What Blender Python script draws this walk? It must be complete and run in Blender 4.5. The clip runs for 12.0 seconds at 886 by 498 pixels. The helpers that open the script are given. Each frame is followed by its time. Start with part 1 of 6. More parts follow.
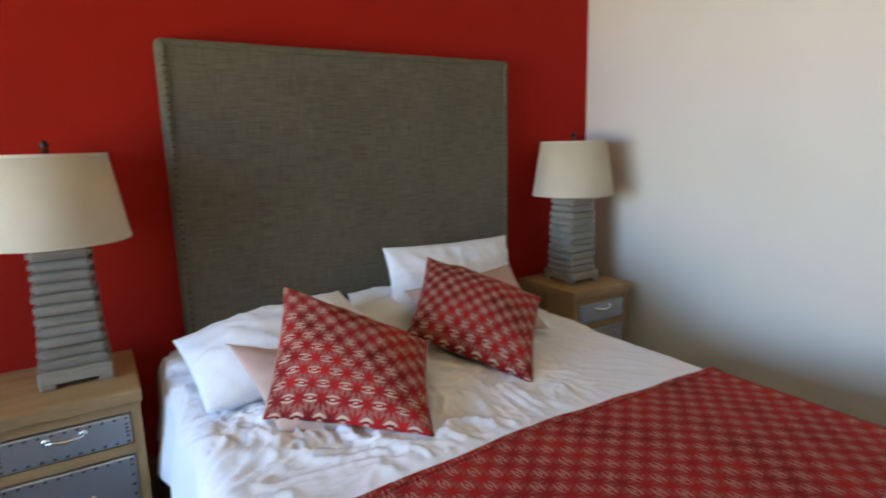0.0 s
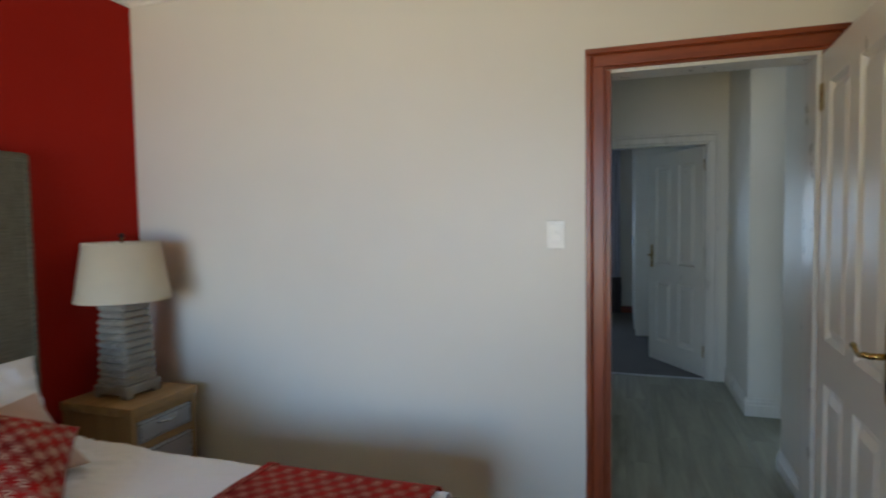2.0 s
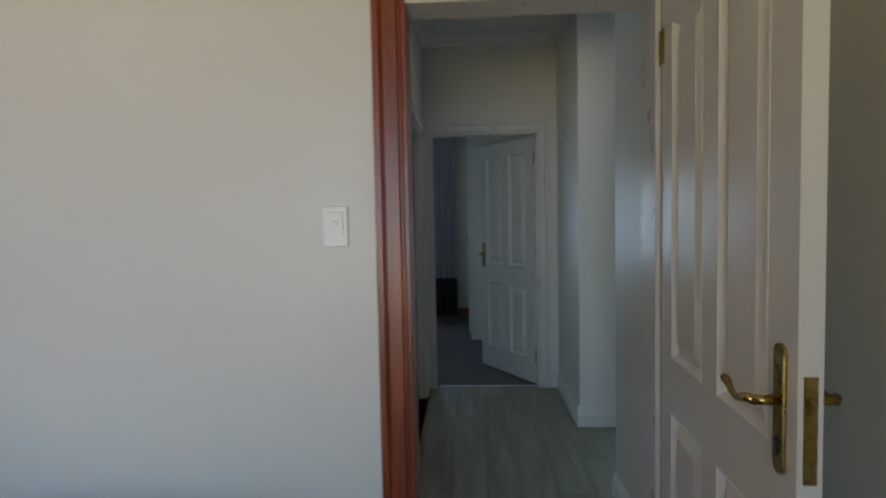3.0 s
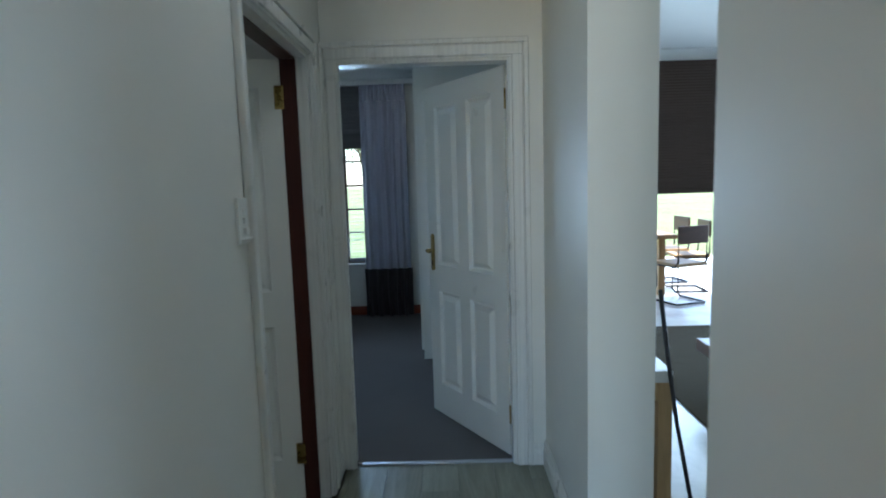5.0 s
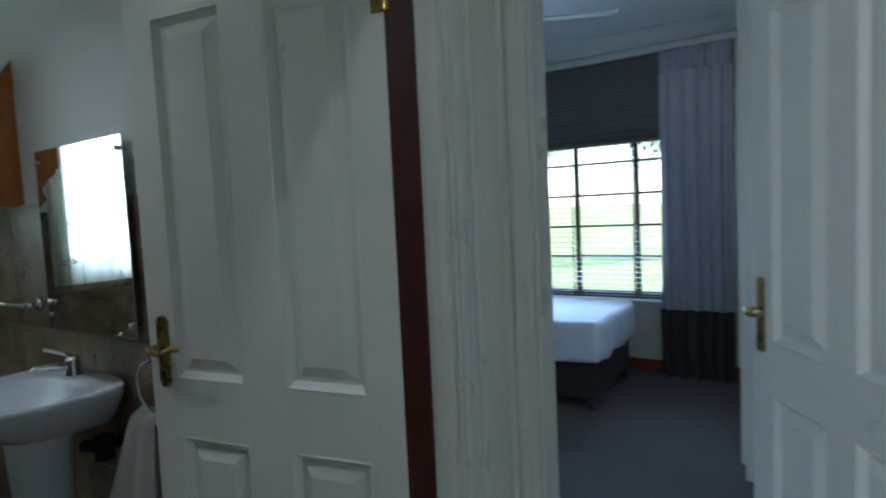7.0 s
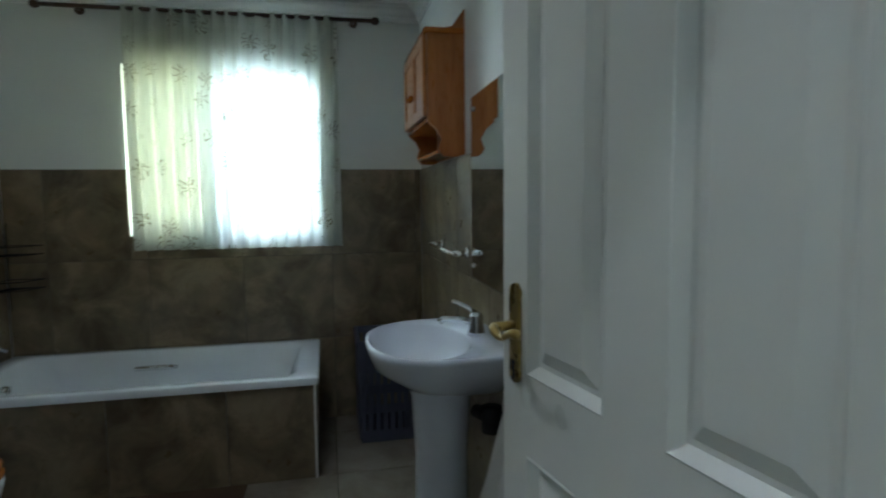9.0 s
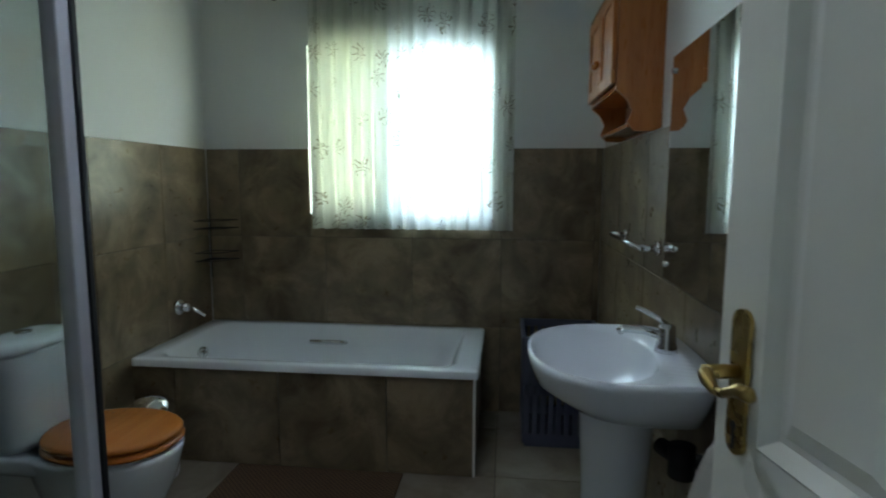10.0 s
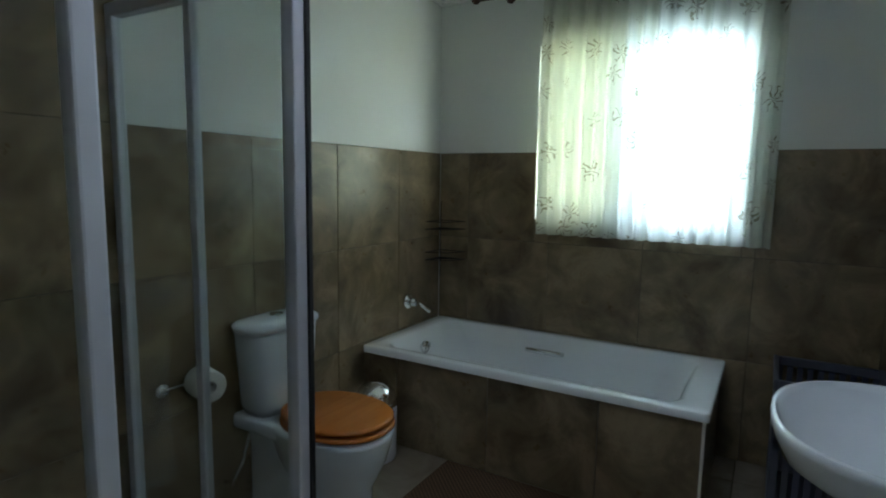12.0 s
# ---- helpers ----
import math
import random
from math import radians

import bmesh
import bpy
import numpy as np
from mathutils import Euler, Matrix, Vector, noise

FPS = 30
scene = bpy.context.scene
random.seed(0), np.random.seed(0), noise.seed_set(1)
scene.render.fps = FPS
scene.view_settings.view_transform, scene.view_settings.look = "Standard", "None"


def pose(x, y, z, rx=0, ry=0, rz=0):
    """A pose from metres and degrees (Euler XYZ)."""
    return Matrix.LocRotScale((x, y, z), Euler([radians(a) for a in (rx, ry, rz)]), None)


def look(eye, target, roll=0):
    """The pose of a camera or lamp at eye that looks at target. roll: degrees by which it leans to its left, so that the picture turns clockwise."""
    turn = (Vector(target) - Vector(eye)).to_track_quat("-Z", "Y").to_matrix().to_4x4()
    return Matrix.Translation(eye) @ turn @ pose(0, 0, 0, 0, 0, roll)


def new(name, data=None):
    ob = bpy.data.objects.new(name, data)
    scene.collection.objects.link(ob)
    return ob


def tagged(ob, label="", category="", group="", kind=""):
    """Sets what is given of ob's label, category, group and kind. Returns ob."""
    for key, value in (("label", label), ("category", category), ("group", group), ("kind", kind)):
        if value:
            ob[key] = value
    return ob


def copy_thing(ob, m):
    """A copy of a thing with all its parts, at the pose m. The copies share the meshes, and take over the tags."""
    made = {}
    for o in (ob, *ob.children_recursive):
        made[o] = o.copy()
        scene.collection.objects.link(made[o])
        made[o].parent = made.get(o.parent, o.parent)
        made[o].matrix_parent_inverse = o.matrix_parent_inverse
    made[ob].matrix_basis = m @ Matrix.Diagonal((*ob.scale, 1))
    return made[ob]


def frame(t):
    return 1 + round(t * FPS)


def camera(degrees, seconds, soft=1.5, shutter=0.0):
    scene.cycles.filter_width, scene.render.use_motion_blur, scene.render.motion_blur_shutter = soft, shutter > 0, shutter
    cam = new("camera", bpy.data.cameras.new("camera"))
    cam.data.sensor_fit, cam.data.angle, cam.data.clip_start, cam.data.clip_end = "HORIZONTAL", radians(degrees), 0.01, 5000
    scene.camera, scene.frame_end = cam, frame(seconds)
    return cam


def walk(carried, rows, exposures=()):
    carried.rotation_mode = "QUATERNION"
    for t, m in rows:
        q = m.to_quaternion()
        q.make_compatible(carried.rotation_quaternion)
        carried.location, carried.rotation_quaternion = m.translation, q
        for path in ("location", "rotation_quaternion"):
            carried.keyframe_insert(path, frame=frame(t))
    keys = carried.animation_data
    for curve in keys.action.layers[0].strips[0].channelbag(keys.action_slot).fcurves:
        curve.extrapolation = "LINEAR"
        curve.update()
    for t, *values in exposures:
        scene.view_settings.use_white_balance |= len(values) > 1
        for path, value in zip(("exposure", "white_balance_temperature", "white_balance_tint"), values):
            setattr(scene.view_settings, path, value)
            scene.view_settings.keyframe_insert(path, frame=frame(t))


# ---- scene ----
cam = camera(76.3, 12.0, 1.9, 0.4)
PATH = [
    (0, (-0.42, -2.554, 1.34), (-2.09, -1.516, 0.973), -1.4),
    (0.5, (-0.385, -2.645, 1.397), (-1.786, -1.263, 1.042), -1.5),
    (1, (-0.351, -2.702, 1.456), (-1.478, -1.072, 1.182), -0.9),
    (1.5, (-0.316, -2.672, 1.457), (-1.211, -0.887, 1.336), -1.0),
    (2, (-0.277, -2.506, 1.423), (-0.888, -0.605, 1.319), -0.9),
    (2.5, (-0.206, -2.163, 1.395), (-0.533, -0.192, 1.289), -0.9),
    (3, (-0.148, -1.747, 1.367), (-0.24, 0.248, 1.261), -1.1),
    (3.5, (-0.053, -1.313, 1.342), (-0.041, 0.682, 1.215), -1.4),
    (3.7, (-0.006, -1.135, 1.351), (0.008, 0.859, 1.201), -1.5),
    (5.3, (0.14, 0.277, 1.46), (0.095, 2.262, 1.226), -2.0),
    (5.5, (0.187, 0.472, 1.414), (0.048, 2.459, 1.225), -2.3),
    (6, (0.197, 0.854, 1.382), (-0.174, 2.811, 1.208), -2.6),
    (6.5, (0.173, 1.225, 1.381), (-0.567, 3.077, 1.231), -2.8),
    (7, (0.09, 1.543, 1.385), (-0.982, 3.225, 1.249), -2.7),
    (7.5, (0.003, 1.755, 1.374), (-1.413, 3.162, 1.26), -2.4),
    (9.5, (-0.45, 2.047, 1.296), (-2.438, 2.125, 1.084), -0.2),
    (10, (-0.578, 2.063, 1.304), (-2.552, 1.847, 1.068), 0.2),
    (10.5, (-0.635, 2.07, 1.316), (-2.568, 1.618, 1.075), 0.6),
    (11, (-0.667, 2.064, 1.322), (-2.542, 1.411, 1.087), 0.9),
    (11.5, (-0.699, 2.074, 1.325), (-2.494, 1.225, 1.084), 1.0),
    (12, (-0.727, 2.106, 1.329), (-2.441, 1.105, 1.085), 0.9),
]
EXPOSURES = [(0, 2.2, 6250, 12), (1, 1.78, 6200, 12), (1.7, 1.84, 6200, 12), (2.5, 1.5, 6200, 12), (3.7, 1.8, 6200, 11), (5.3, 2.56, 5700, 8), (5.6, 2.50, 5700, 8), (6.0, 2.30, 5700, 8), (6.6, 2.58, 5700, 8), (7.7, 2.84, 5700, 8), (9.3, 3.08, 5750, 8), (12, 3.07, 5750, 8)]
walk(cam, [(t, look(eye, target, roll)) for t, eye, target, roll in PATH], EXPOSURES)

# ---------- light ----------
world = bpy.data.worlds.new("world")
scene.world = world
world.use_nodes = True
wn = world.node_tree.nodes
sky = wn.new("ShaderNodeTexSky")
sky.sky_type = "NISHITA"
sky.sun_disc = False
SUN_ELEV, SUN_AZ = radians(52), radians(90)
sky.sun_elevation, sky.sun_rotation = SUN_ELEV, SUN_AZ
world.node_tree.links.new(sky.outputs[0], wn["Background"].inputs[0])
wn["Background"].inputs[1].default_value = 0.15
sun_data = bpy.data.lights.new("sun", "SUN")
sun_data.energy, sun_data.angle, sun_data.color = 4.0, radians(0.5), (1.0, 0.94, 0.85)
sun = new("sun", sun_data)
sun.matrix_world = look((20, 0.4, 26), (0, 0, 0))


def window_light(name, eye, target, w, h, watts, color, spread=180):
    d = bpy.data.lights.new(name, "AREA")
    d.shape, d.size, d.size_y, d.energy, d.color = "RECTANGLE", w, h, watts, color
    d.spread = radians(spread)
    ob = new(name, d)
    ob.matrix_world = look(eye, target)
    return ob


SKYBLUE, WARM = (0.43, 0.68, 1.0), (1.0, 0.76, 0.34)
window_light("bedroom_window_sky", (-1.25, -5.20, 1.45), (-1.65, -1.5, 0.80), 2.2, 1.2, 5.3, SKYBLUE, 68)
window_light("bedroom_window_ground", (-1.25, -5.18, 0.85), (-1.35, -1.5, 2.9), 2.2, 0.6, 6.6, WARM, 76)
window_light("bathroom_window_sky", (-3.86, 1.70, 1.585), (0, 0.95, 0.75), 0.54, 0.82, 2.8, (0.74, 0.88, 1.0), 130)
window_light("bathroom_window_garden", (-3.87, 1.205, 1.58), (-2.2, 0.2, 1.9), 0.45, 0.82, 1.3, (0.97, 1.0, 0.72), 150)
window_light("second_bedroom_window_sky", (-1.45, 6.20, 1.25), (-1.0, 0, 0.6), 1.2, 1.1, 3.2, (0.50, 0.72, 1.0), 130)
window_light("living_side_door_sky", (5.1, 5.88, 1.1), (-0.5, 1.4, 0.9), 2.0, 1.7, 6.5, (0.66, 0.84, 1.0), 120)
window_light("living_door_patio", (5.1, 5.86, 0.55), (0.2, 1.2, 2.7), 2.0, 0.8, 5.5, (0.66, 0.86, 1.0), 100)
window_light("living_door_sky", (2.3, 5.88, 1.1), (1.2, 0, 0.3), 2.0, 1.7, 5, (0.62, 0.82, 1.0), 110)


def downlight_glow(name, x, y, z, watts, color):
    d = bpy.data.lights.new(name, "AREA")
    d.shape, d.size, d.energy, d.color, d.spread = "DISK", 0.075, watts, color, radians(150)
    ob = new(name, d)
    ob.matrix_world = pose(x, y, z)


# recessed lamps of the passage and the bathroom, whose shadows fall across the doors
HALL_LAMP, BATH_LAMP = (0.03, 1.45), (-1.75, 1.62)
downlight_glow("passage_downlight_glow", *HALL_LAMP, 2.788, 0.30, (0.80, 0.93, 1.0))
downlight_glow("bathroom_downlight_glow", *BATH_LAMP, 2.408, 0.26, (0.86, 0.93, 1.0))


# ---------- materials ----------
class NT:
    def __init__(self, name):
        self.mat = bpy.data.materials.new(name)
        self.mat.use_nodes = True
        self.t = self.mat.node_tree
        self.bsdf = self.t.nodes["Principled BSDF"]

    def n(self, kind, **kw):
        node = self.t.nodes.new(kind)
        for k, v in kw.items():
            node.inputs[k].default_value = v
        return node

    def l(self, a, b):
        self.t.links.new(a, b)

    def math(self, op, a, b=None, c=None):
        m = self.t.nodes.new("ShaderNodeMath")
        m.operation = op
        for i, v in enumerate((a, b, c)):
            if v is None:
                continue
            if isinstance(v, (int, float)):
                m.inputs[i].default_value = v
            else:
                self.l(v, m.inputs[i])
        return m.outputs[0]

    def mix(self, f, a, b):
        m = self.t.nodes.new("ShaderNodeMix")
        m.data_type = "RGBA"
        for s, v in ((0, f), (6, a), (7, b)):
            if isinstance(v, (int, float)):
                m.inputs[s].default_value = v
            elif isinstance(v, tuple):
                m.inputs[s].default_value = (*v, 1)
            else:
                self.l(v, m.inputs[s])
        return m.outputs[2]

    def coords(self, kind="Object", scale=(1, 1, 1)):
        tc = self.t.nodes.new("ShaderNodeTexCoord")
        mp = self.t.nodes.new("ShaderNodeMapping")
        mp.inputs["Scale"].default_value = scale
        self.l(tc.outputs[kind], mp.inputs[0])
        return mp.outputs[0]

    def world(self, scale=(1, 1, 1)):
        g = self.t.nodes.new("ShaderNodeNewGeometry")
        mp = self.t.nodes.new("ShaderNodeMapping")
        mp.inputs["Scale"].default_value = scale
        self.l(g.outputs["Position"], mp.inputs[0])
        return mp.outputs[0]

    def noise(self, vec, scale, detail=4, rough=0.55, dist=0.0):
        nn = self.n("ShaderNodeTexNoise", Scale=scale, Detail=detail, Roughness=rough, Distortion=dist)
        self.l(vec, nn.inputs["Vector"])
        return nn.outputs[0]

    def ramp(self, f, stops):
        r = self.t.nodes.new("ShaderNodeValToRGB")
        e = r.color_ramp.elements
        while len(e) < len(stops):
            e.new(0.5)
        for el, (p, c) in zip(e, stops):
            el.position, el.color = p, (*c, 1) if len(c) == 3 else c
        self.l(f, r.inputs[0])
        return r.outputs[0]

    def bump(self, h, strength=0.3, dist=0.01):
        b = self.n("ShaderNodeBump", Strength=strength, Distance=dist)
        self.l(h, b.inputs["Height"])
        self.l(b.outputs[0], self.bsdf.inputs["Normal"])

    def out(self, color=None, rough=0.5, metal=0.0, **kw):
        if color is not None:
            if isinstance(color, tuple):
                self.bsdf.inputs["Base Color"].default_value = (*color, 1)
            else:
                self.l(color, self.bsdf.inputs["Base Color"])
        if isinstance(rough, (int, float)):
            self.bsdf.inputs["Roughness"].default_value = rough
        else:
            self.l(rough, self.bsdf.inputs["Roughness"])
        self.bsdf.inputs["Metallic"].default_value = metal
        for k, v in kw.items():
            self.bsdf.inputs[k.replace("_", " ")].default_value = v
        return self.mat


def paint(name, col, rough=0.55, vary=0.06, grain=220, bump=0.12, gloss=0.5):
    m = NT(name)
    v = m.world()
    big = m.noise(v, 1.3, 3)
    c = m.mix(big, tuple(x * (1 - vary) for x in col), tuple(min(1, x * (1 + vary)) for x in col))
    fine = m.noise(v, grain, 3)
    m.bump(fine, bump, 0.002)
    r = m.math("ADD", m.math("MULTIPLY", m.noise(v, 6, 3), 0.15), rough - 0.07)
    return m.out(c, r, Specular_IOR_Level=gloss)


def cloth(name, col, col2=None, weave=600, rough=0.9, big=3.0, bump=0.3):
    m = NT(name)
    v = m.coords("Object")
    col2 = col2 or tuple(x * 0.82 for x in col)
    f = m.math("ADD", m.math("MULTIPLY", m.noise(v, big, 4), 0.6), m.math("MULTIPLY", m.noise(v, weave, 2), 0.4))
    m.bump(m.noise(v, weave, 2), bump, 0.002)
    return m.out(m.mix(f, col2, col), rough, Sheen_Weight=0.06)


def linen(name, col, col2):
    """Coarse slub weave seen on an upright face: crossed long and short threads."""
    m = NT(name)
    h = m.noise(m.coords("Object", (40, 9, 210)), 1.0, 3, 0.6)
    v = m.noise(m.coords("Object", (40, 190, 11)), 1.0, 3, 0.6)
    big = m.noise(m.coords("Object"), 2.2, 3)
    f = m.math("ADD", m.math("MULTIPLY", m.math("ADD", h, v), 0.42), m.math("MULTIPLY", big, 0.16))
    m.bump(f, 0.4, 0.003)
    return m.out(m.ramp(f, [(0.36, col2), (0.64, col)]), 0.9, Specular_IOR_Level=0.2)


def wood(name, dark, light, axis=2, rough=0.45, scale=1.0, ring=7.0):
    m = NT(name)
    s = [9 * scale, 9 * scale, 9 * scale]
    s[axis] = 0.9 * scale
    v = m.coords("Object", tuple(s))
    info = m.t.nodes.new("ShaderNodeObjectInfo")
    vv = m.t.nodes.new("ShaderNodeVectorMath")
    vv.operation = "ADD"
    m.l(v, vv.inputs[0])
    cmb = m.t.nodes.new("ShaderNodeCombineXYZ")
    m.l(m.math("MULTIPLY", info.outputs["Random"], 31.0), cmb.inputs[0])
    m.l(cmb.outputs[0], vv.inputs[1])
    a = m.noise(vv.outputs[0], ring / 4, 6, 0.6, 1.2)
    b = m.noise(vv.outputs[0], ring * 3, 3, 0.6)
    f = m.math("ADD", m.math("MULTIPLY", a, 0.75), m.math("MULTIPLY", b, 0.25))
    c = m.ramp(f, [(0.3, dark), (0.7, light)])
    m.bump(f, 0.15, 0.003)
    return m.out(c, m.math("ADD", m.math("MULTIPLY", b, 0.2), rough - 0.1))


def metal(name, col, rough=0.25, scratch=0.12):
    m = NT(name)
    v = m.coords("Object")
    r = m.math("ADD", m.math("MULTIPLY", m.noise(v, 30, 4), scratch * 2), rough - scratch)
    return m.out(col, r, 1.0)


def stone_tile(name, a, b, c, rough=0.35, scale=2.6):
    m = NT(name)
    v = m.world()
    info = m.t.nodes.new("ShaderNodeObjectInfo")
    cmb = m.t.nodes.new("ShaderNodeCombineXYZ")
    m.l(m.math("MULTIPLY", info.outputs["Random"], 17.0), cmb.inputs[0])
    m.l(m.math("MULTIPLY", info.outputs["Random"], 43.0), cmb.inputs[2])
    vv = m.t.nodes.new("ShaderNodeVectorMath")
    vv.operation = "ADD"
    m.l(v, vv.inputs[0])
    m.l(cmb.outputs[0], vv.inputs[1])
    n1 = m.noise(vv.outputs[0], scale * 1.6, 6, 0.6, 0.6)
    n2 = m.noise(vv.outputs[0], scale * 9, 4, 0.6, 0.3)
    n3 = m.noise(vv.outputs[0], scale * 0.9, 3, 0.5, 0.7)
    vein = m.math("SUBTRACT", 1.0, m.math("MINIMUM", m.math("MULTIPLY", m.math("ABSOLUTE", m.math("SUBTRACT", n3, 0.5)), 9.0), 1.0))
    col = m.ramp(n1, [(0.34, a), (0.5, b), (0.66, c)])
    col = m.mix(m.math("MULTIPLY", n2, 0.35), col, a)
    col = m.mix(m.math("MULTIPLY", vein, 0.22), col, c)
    m.bump(n2, 0.06, 0.004)
    return m.out(col, m.math("ADD", m.math("MULTIPLY", n2, 0.16), rough - 0.08))


def star_fabric(name, pitch, red, ground, slit, dark):
    """Woven cloth: staggered eight-ray red stars on a rosy ground, a fan of pale slits between neighbours."""
    m = NT(name)
    tc = m.t.nodes.new("ShaderNodeTexCoord")
    sp = m.t.nodes.new("ShaderNodeSeparateXYZ")
    m.l(tc.outputs["UV"], sp.inputs[0])
    ASP = 1.22
    u, v = m.math("DIVIDE", sp.outputs[0], pitch), m.math("DIVIDE", sp.outputs[1], pitch * ASP)

    def cell(du, dv):
        x = m.math("SUBTRACT", m.math("FRACT", m.math("ADD", u, du)), 0.5)
        y = m.math("MULTIPLY", m.math("SUBTRACT", m.math("FRACT", m.math("ADD", v, dv)), 0.5), ASP)
        return x, y

    def star(du, dv):
        x, y = cell(du, dv)
        r = m.math("SQRT", m.math("ADD", m.math("MULTIPLY", x, x), m.math("MULTIPLY", y, y)))
        ray = m.math("COSINE", m.math("MULTIPLY", m.math("ARCTAN2", y, x), 8.0))
        return m.math("LESS_THAN", r, m.math("ADD", m.math("MULTIPLY", ray, 0.115), 0.285))

    def lens(du, dv):
        x, y = cell(du + 0.5, dv)
        squeeze = m.math("SUBTRACT", 1.0, m.math("MULTIPLY", m.math("MULTIPLY", x, x), 6.9))
        yy = m.math("DIVIDE", y, m.math("MAXIMUM", squeeze, 0.10))
        inside = m.math("MULTIPLY", m.math("LESS_THAN", m.math("ABSOLUTE", yy), 0.185), m.math("LESS_THAN", m.math("ABSOLUTE", x), 0.34))
        band = m.math("GREATER_THAN", m.math("COSINE", m.math("MULTIPLY", yy, math.tau / 0.130)), -0.20)
        return m.math("MULTIPLY", inside, band), inside

    s = m.math("MAXIMUM", star(0.0, 0.0), star(0.5, 0.5))
    (l1, i1), (l2, i2) = lens(0.0, 0.0), lens(0.5, 0.5)
    pale = m.math("MAXIMUM", l1, l2)
    heart = m.math("MAXIMUM", i1, i2)
    vec = m.coords("Object")
    worn = m.ramp(m.noise(vec, 5.0, 3), [(0.36, (0, 0, 0)), (0.62, (1, 1, 1))])
    base = m.mix(worn, dark, red)
    soft = m.mix(m.noise(vec, 40, 3), tuple(q * 0.75 for q in ground), ground)
    col = m.mix(heart, soft, dark)
    col = m.mix(pale, col, slit)
    col = m.mix(s, col, base)
    m.bump(m.math("ADD", m.math("MULTIPLY", s, 0.8), m.noise(vec, 500, 2)), 0.35, 0.002)
    return m.out(col, 0.85, Specular_IOR_Level=0.2)


def glass(name, tint=(1, 1, 1), rough=0.0):
    m = NT(name)
    tr = m.t.nodes.new("ShaderNodeBsdfTransparent")
    tr.inputs[0].default_value = (*tint, 1)
    gl = m.t.nodes.new("ShaderNodeBsdfGlossy")
    gl.inputs["Roughness"].default_value = rough
    fr = m.t.nodes.new("ShaderNodeLayerWeight")
    fr.inputs[0].default_value = 0.12
    mx = m.t.nodes.new("ShaderNodeMixShader")
    m.l(m.math("MULTIPLY", fr.outputs["Facing"], 0.55), mx.inputs[0])
    m.l(tr.outputs[0], mx.inputs[1])
    m.l(gl.outputs[0], mx.inputs[2])
    m.l(mx.outputs[0], m.t.nodes["Material Output"].inputs[0])
    return m.mat


def sheer(name, col, clear, motif=None, through_light=0.45):
    m = NT(name)
    d, t, c = (m.t.nodes.new("ShaderNodeBsdf" + k) for k in ("Diffuse", "Translucent", "Transparent"))
    vec = m.coords("UV")
    src = m.mix(m.noise(m.coords("Object"), 9, 3), tuple(x * 0.9 for x in col), col)
    if motif:
        mp = m.coords("UV", (8.5, 6.5, 1))
        w = m.n("ShaderNodeTexVoronoi", Scale=1.0, Randomness=0.6)
        m.l(mp, w.inputs["Vector"])
        off = m.t.nodes.new("ShaderNodeVectorMath")
        off.operation = "SUBTRACT"
        m.l(mp, off.inputs[0])
        m.l(w.outputs["Position"], off.inputs[1])
        sp = m.t.nodes.new("ShaderNodeSeparateXYZ")
        m.l(off.outputs[0], sp.inputs[0])
        turn = m.math("ADD", m.math("ARCTAN2", sp.outputs[0], sp.outputs[1]), m.math("MULTIPLY", m.noise(mp, 3.0, 2), 3.0))
        leaf = m.math("GREATER_THAN", m.math("COSINE", m.math("MULTIPLY", turn, 7.0)), m.math("ADD", 0.35, m.math("MULTIPLY", w.outputs[0], 1.2)))
        line = m.math("MULTIPLY", m.math("LESS_THAN", w.outputs[0], 0.40), m.math("MULTIPLY", leaf, m.math("ADD", 0.25, m.math("MULTIPLY", m.noise(mp, 0.9, 1), 0.9))))
        src = m.mix(line, src, motif)
    m.l(src, d.inputs[0])
    m.l(src, t.inputs[0])
    a = m.t.nodes.new("ShaderNodeMixShader")
    a.inputs[0].default_value = through_light
    m.l(d.outputs[0], a.inputs[1])
    m.l(t.outputs[0], a.inputs[2])
    b = m.t.nodes.new("ShaderNodeMixShader")
    b.inputs[0].default_value = clear
    m.l(a.outputs[0], b.inputs[1])
    m.l(c.outputs[0], b.inputs[2])
    m.l(b.outputs[0], m.t.nodes["Material Output"].inputs[0])
    return m.mat


def emit(name, col, power):
    m = NT(name)
    m.bsdf.inputs["Emission Color"].default_value = (*col, 1)
    m.bsdf.inputs["Emission Strength"].default_value = power
    return m.out(col, 0.4)


CREAM = paint("cream_wall_paint", (0.72, 0.70, 0.64), 0.42)
RED = paint("red_wall_paint", (0.375, 0.0145, 0.007), 0.8, 0.1, gloss=0.16)
WHITE = paint("white_ceiling_paint", (0.82, 0.82, 0.80), 0.6)


def brushed_trim(name, col):
    """Old gloss paint with long brush marks and faint yellowing."""
    m = NT(name)
    streak = m.noise(m.world((70, 70, 1.6)), 1.0, 4, 0.6)
    spot = m.noise(m.world(), 9, 4)
    f = m.math("ADD", m.math("MULTIPLY", streak, 0.8), m.math("MULTIPLY", spot, 0.2))
    m.bump(streak, 0.18, 0.002)
    return m.out(m.ramp(f, [(0.32, tuple(q * 0.84 for q in col)), (0.62, col)]), m.math("ADD", m.math("MULTIPLY", spot, 0.2), 0.2))


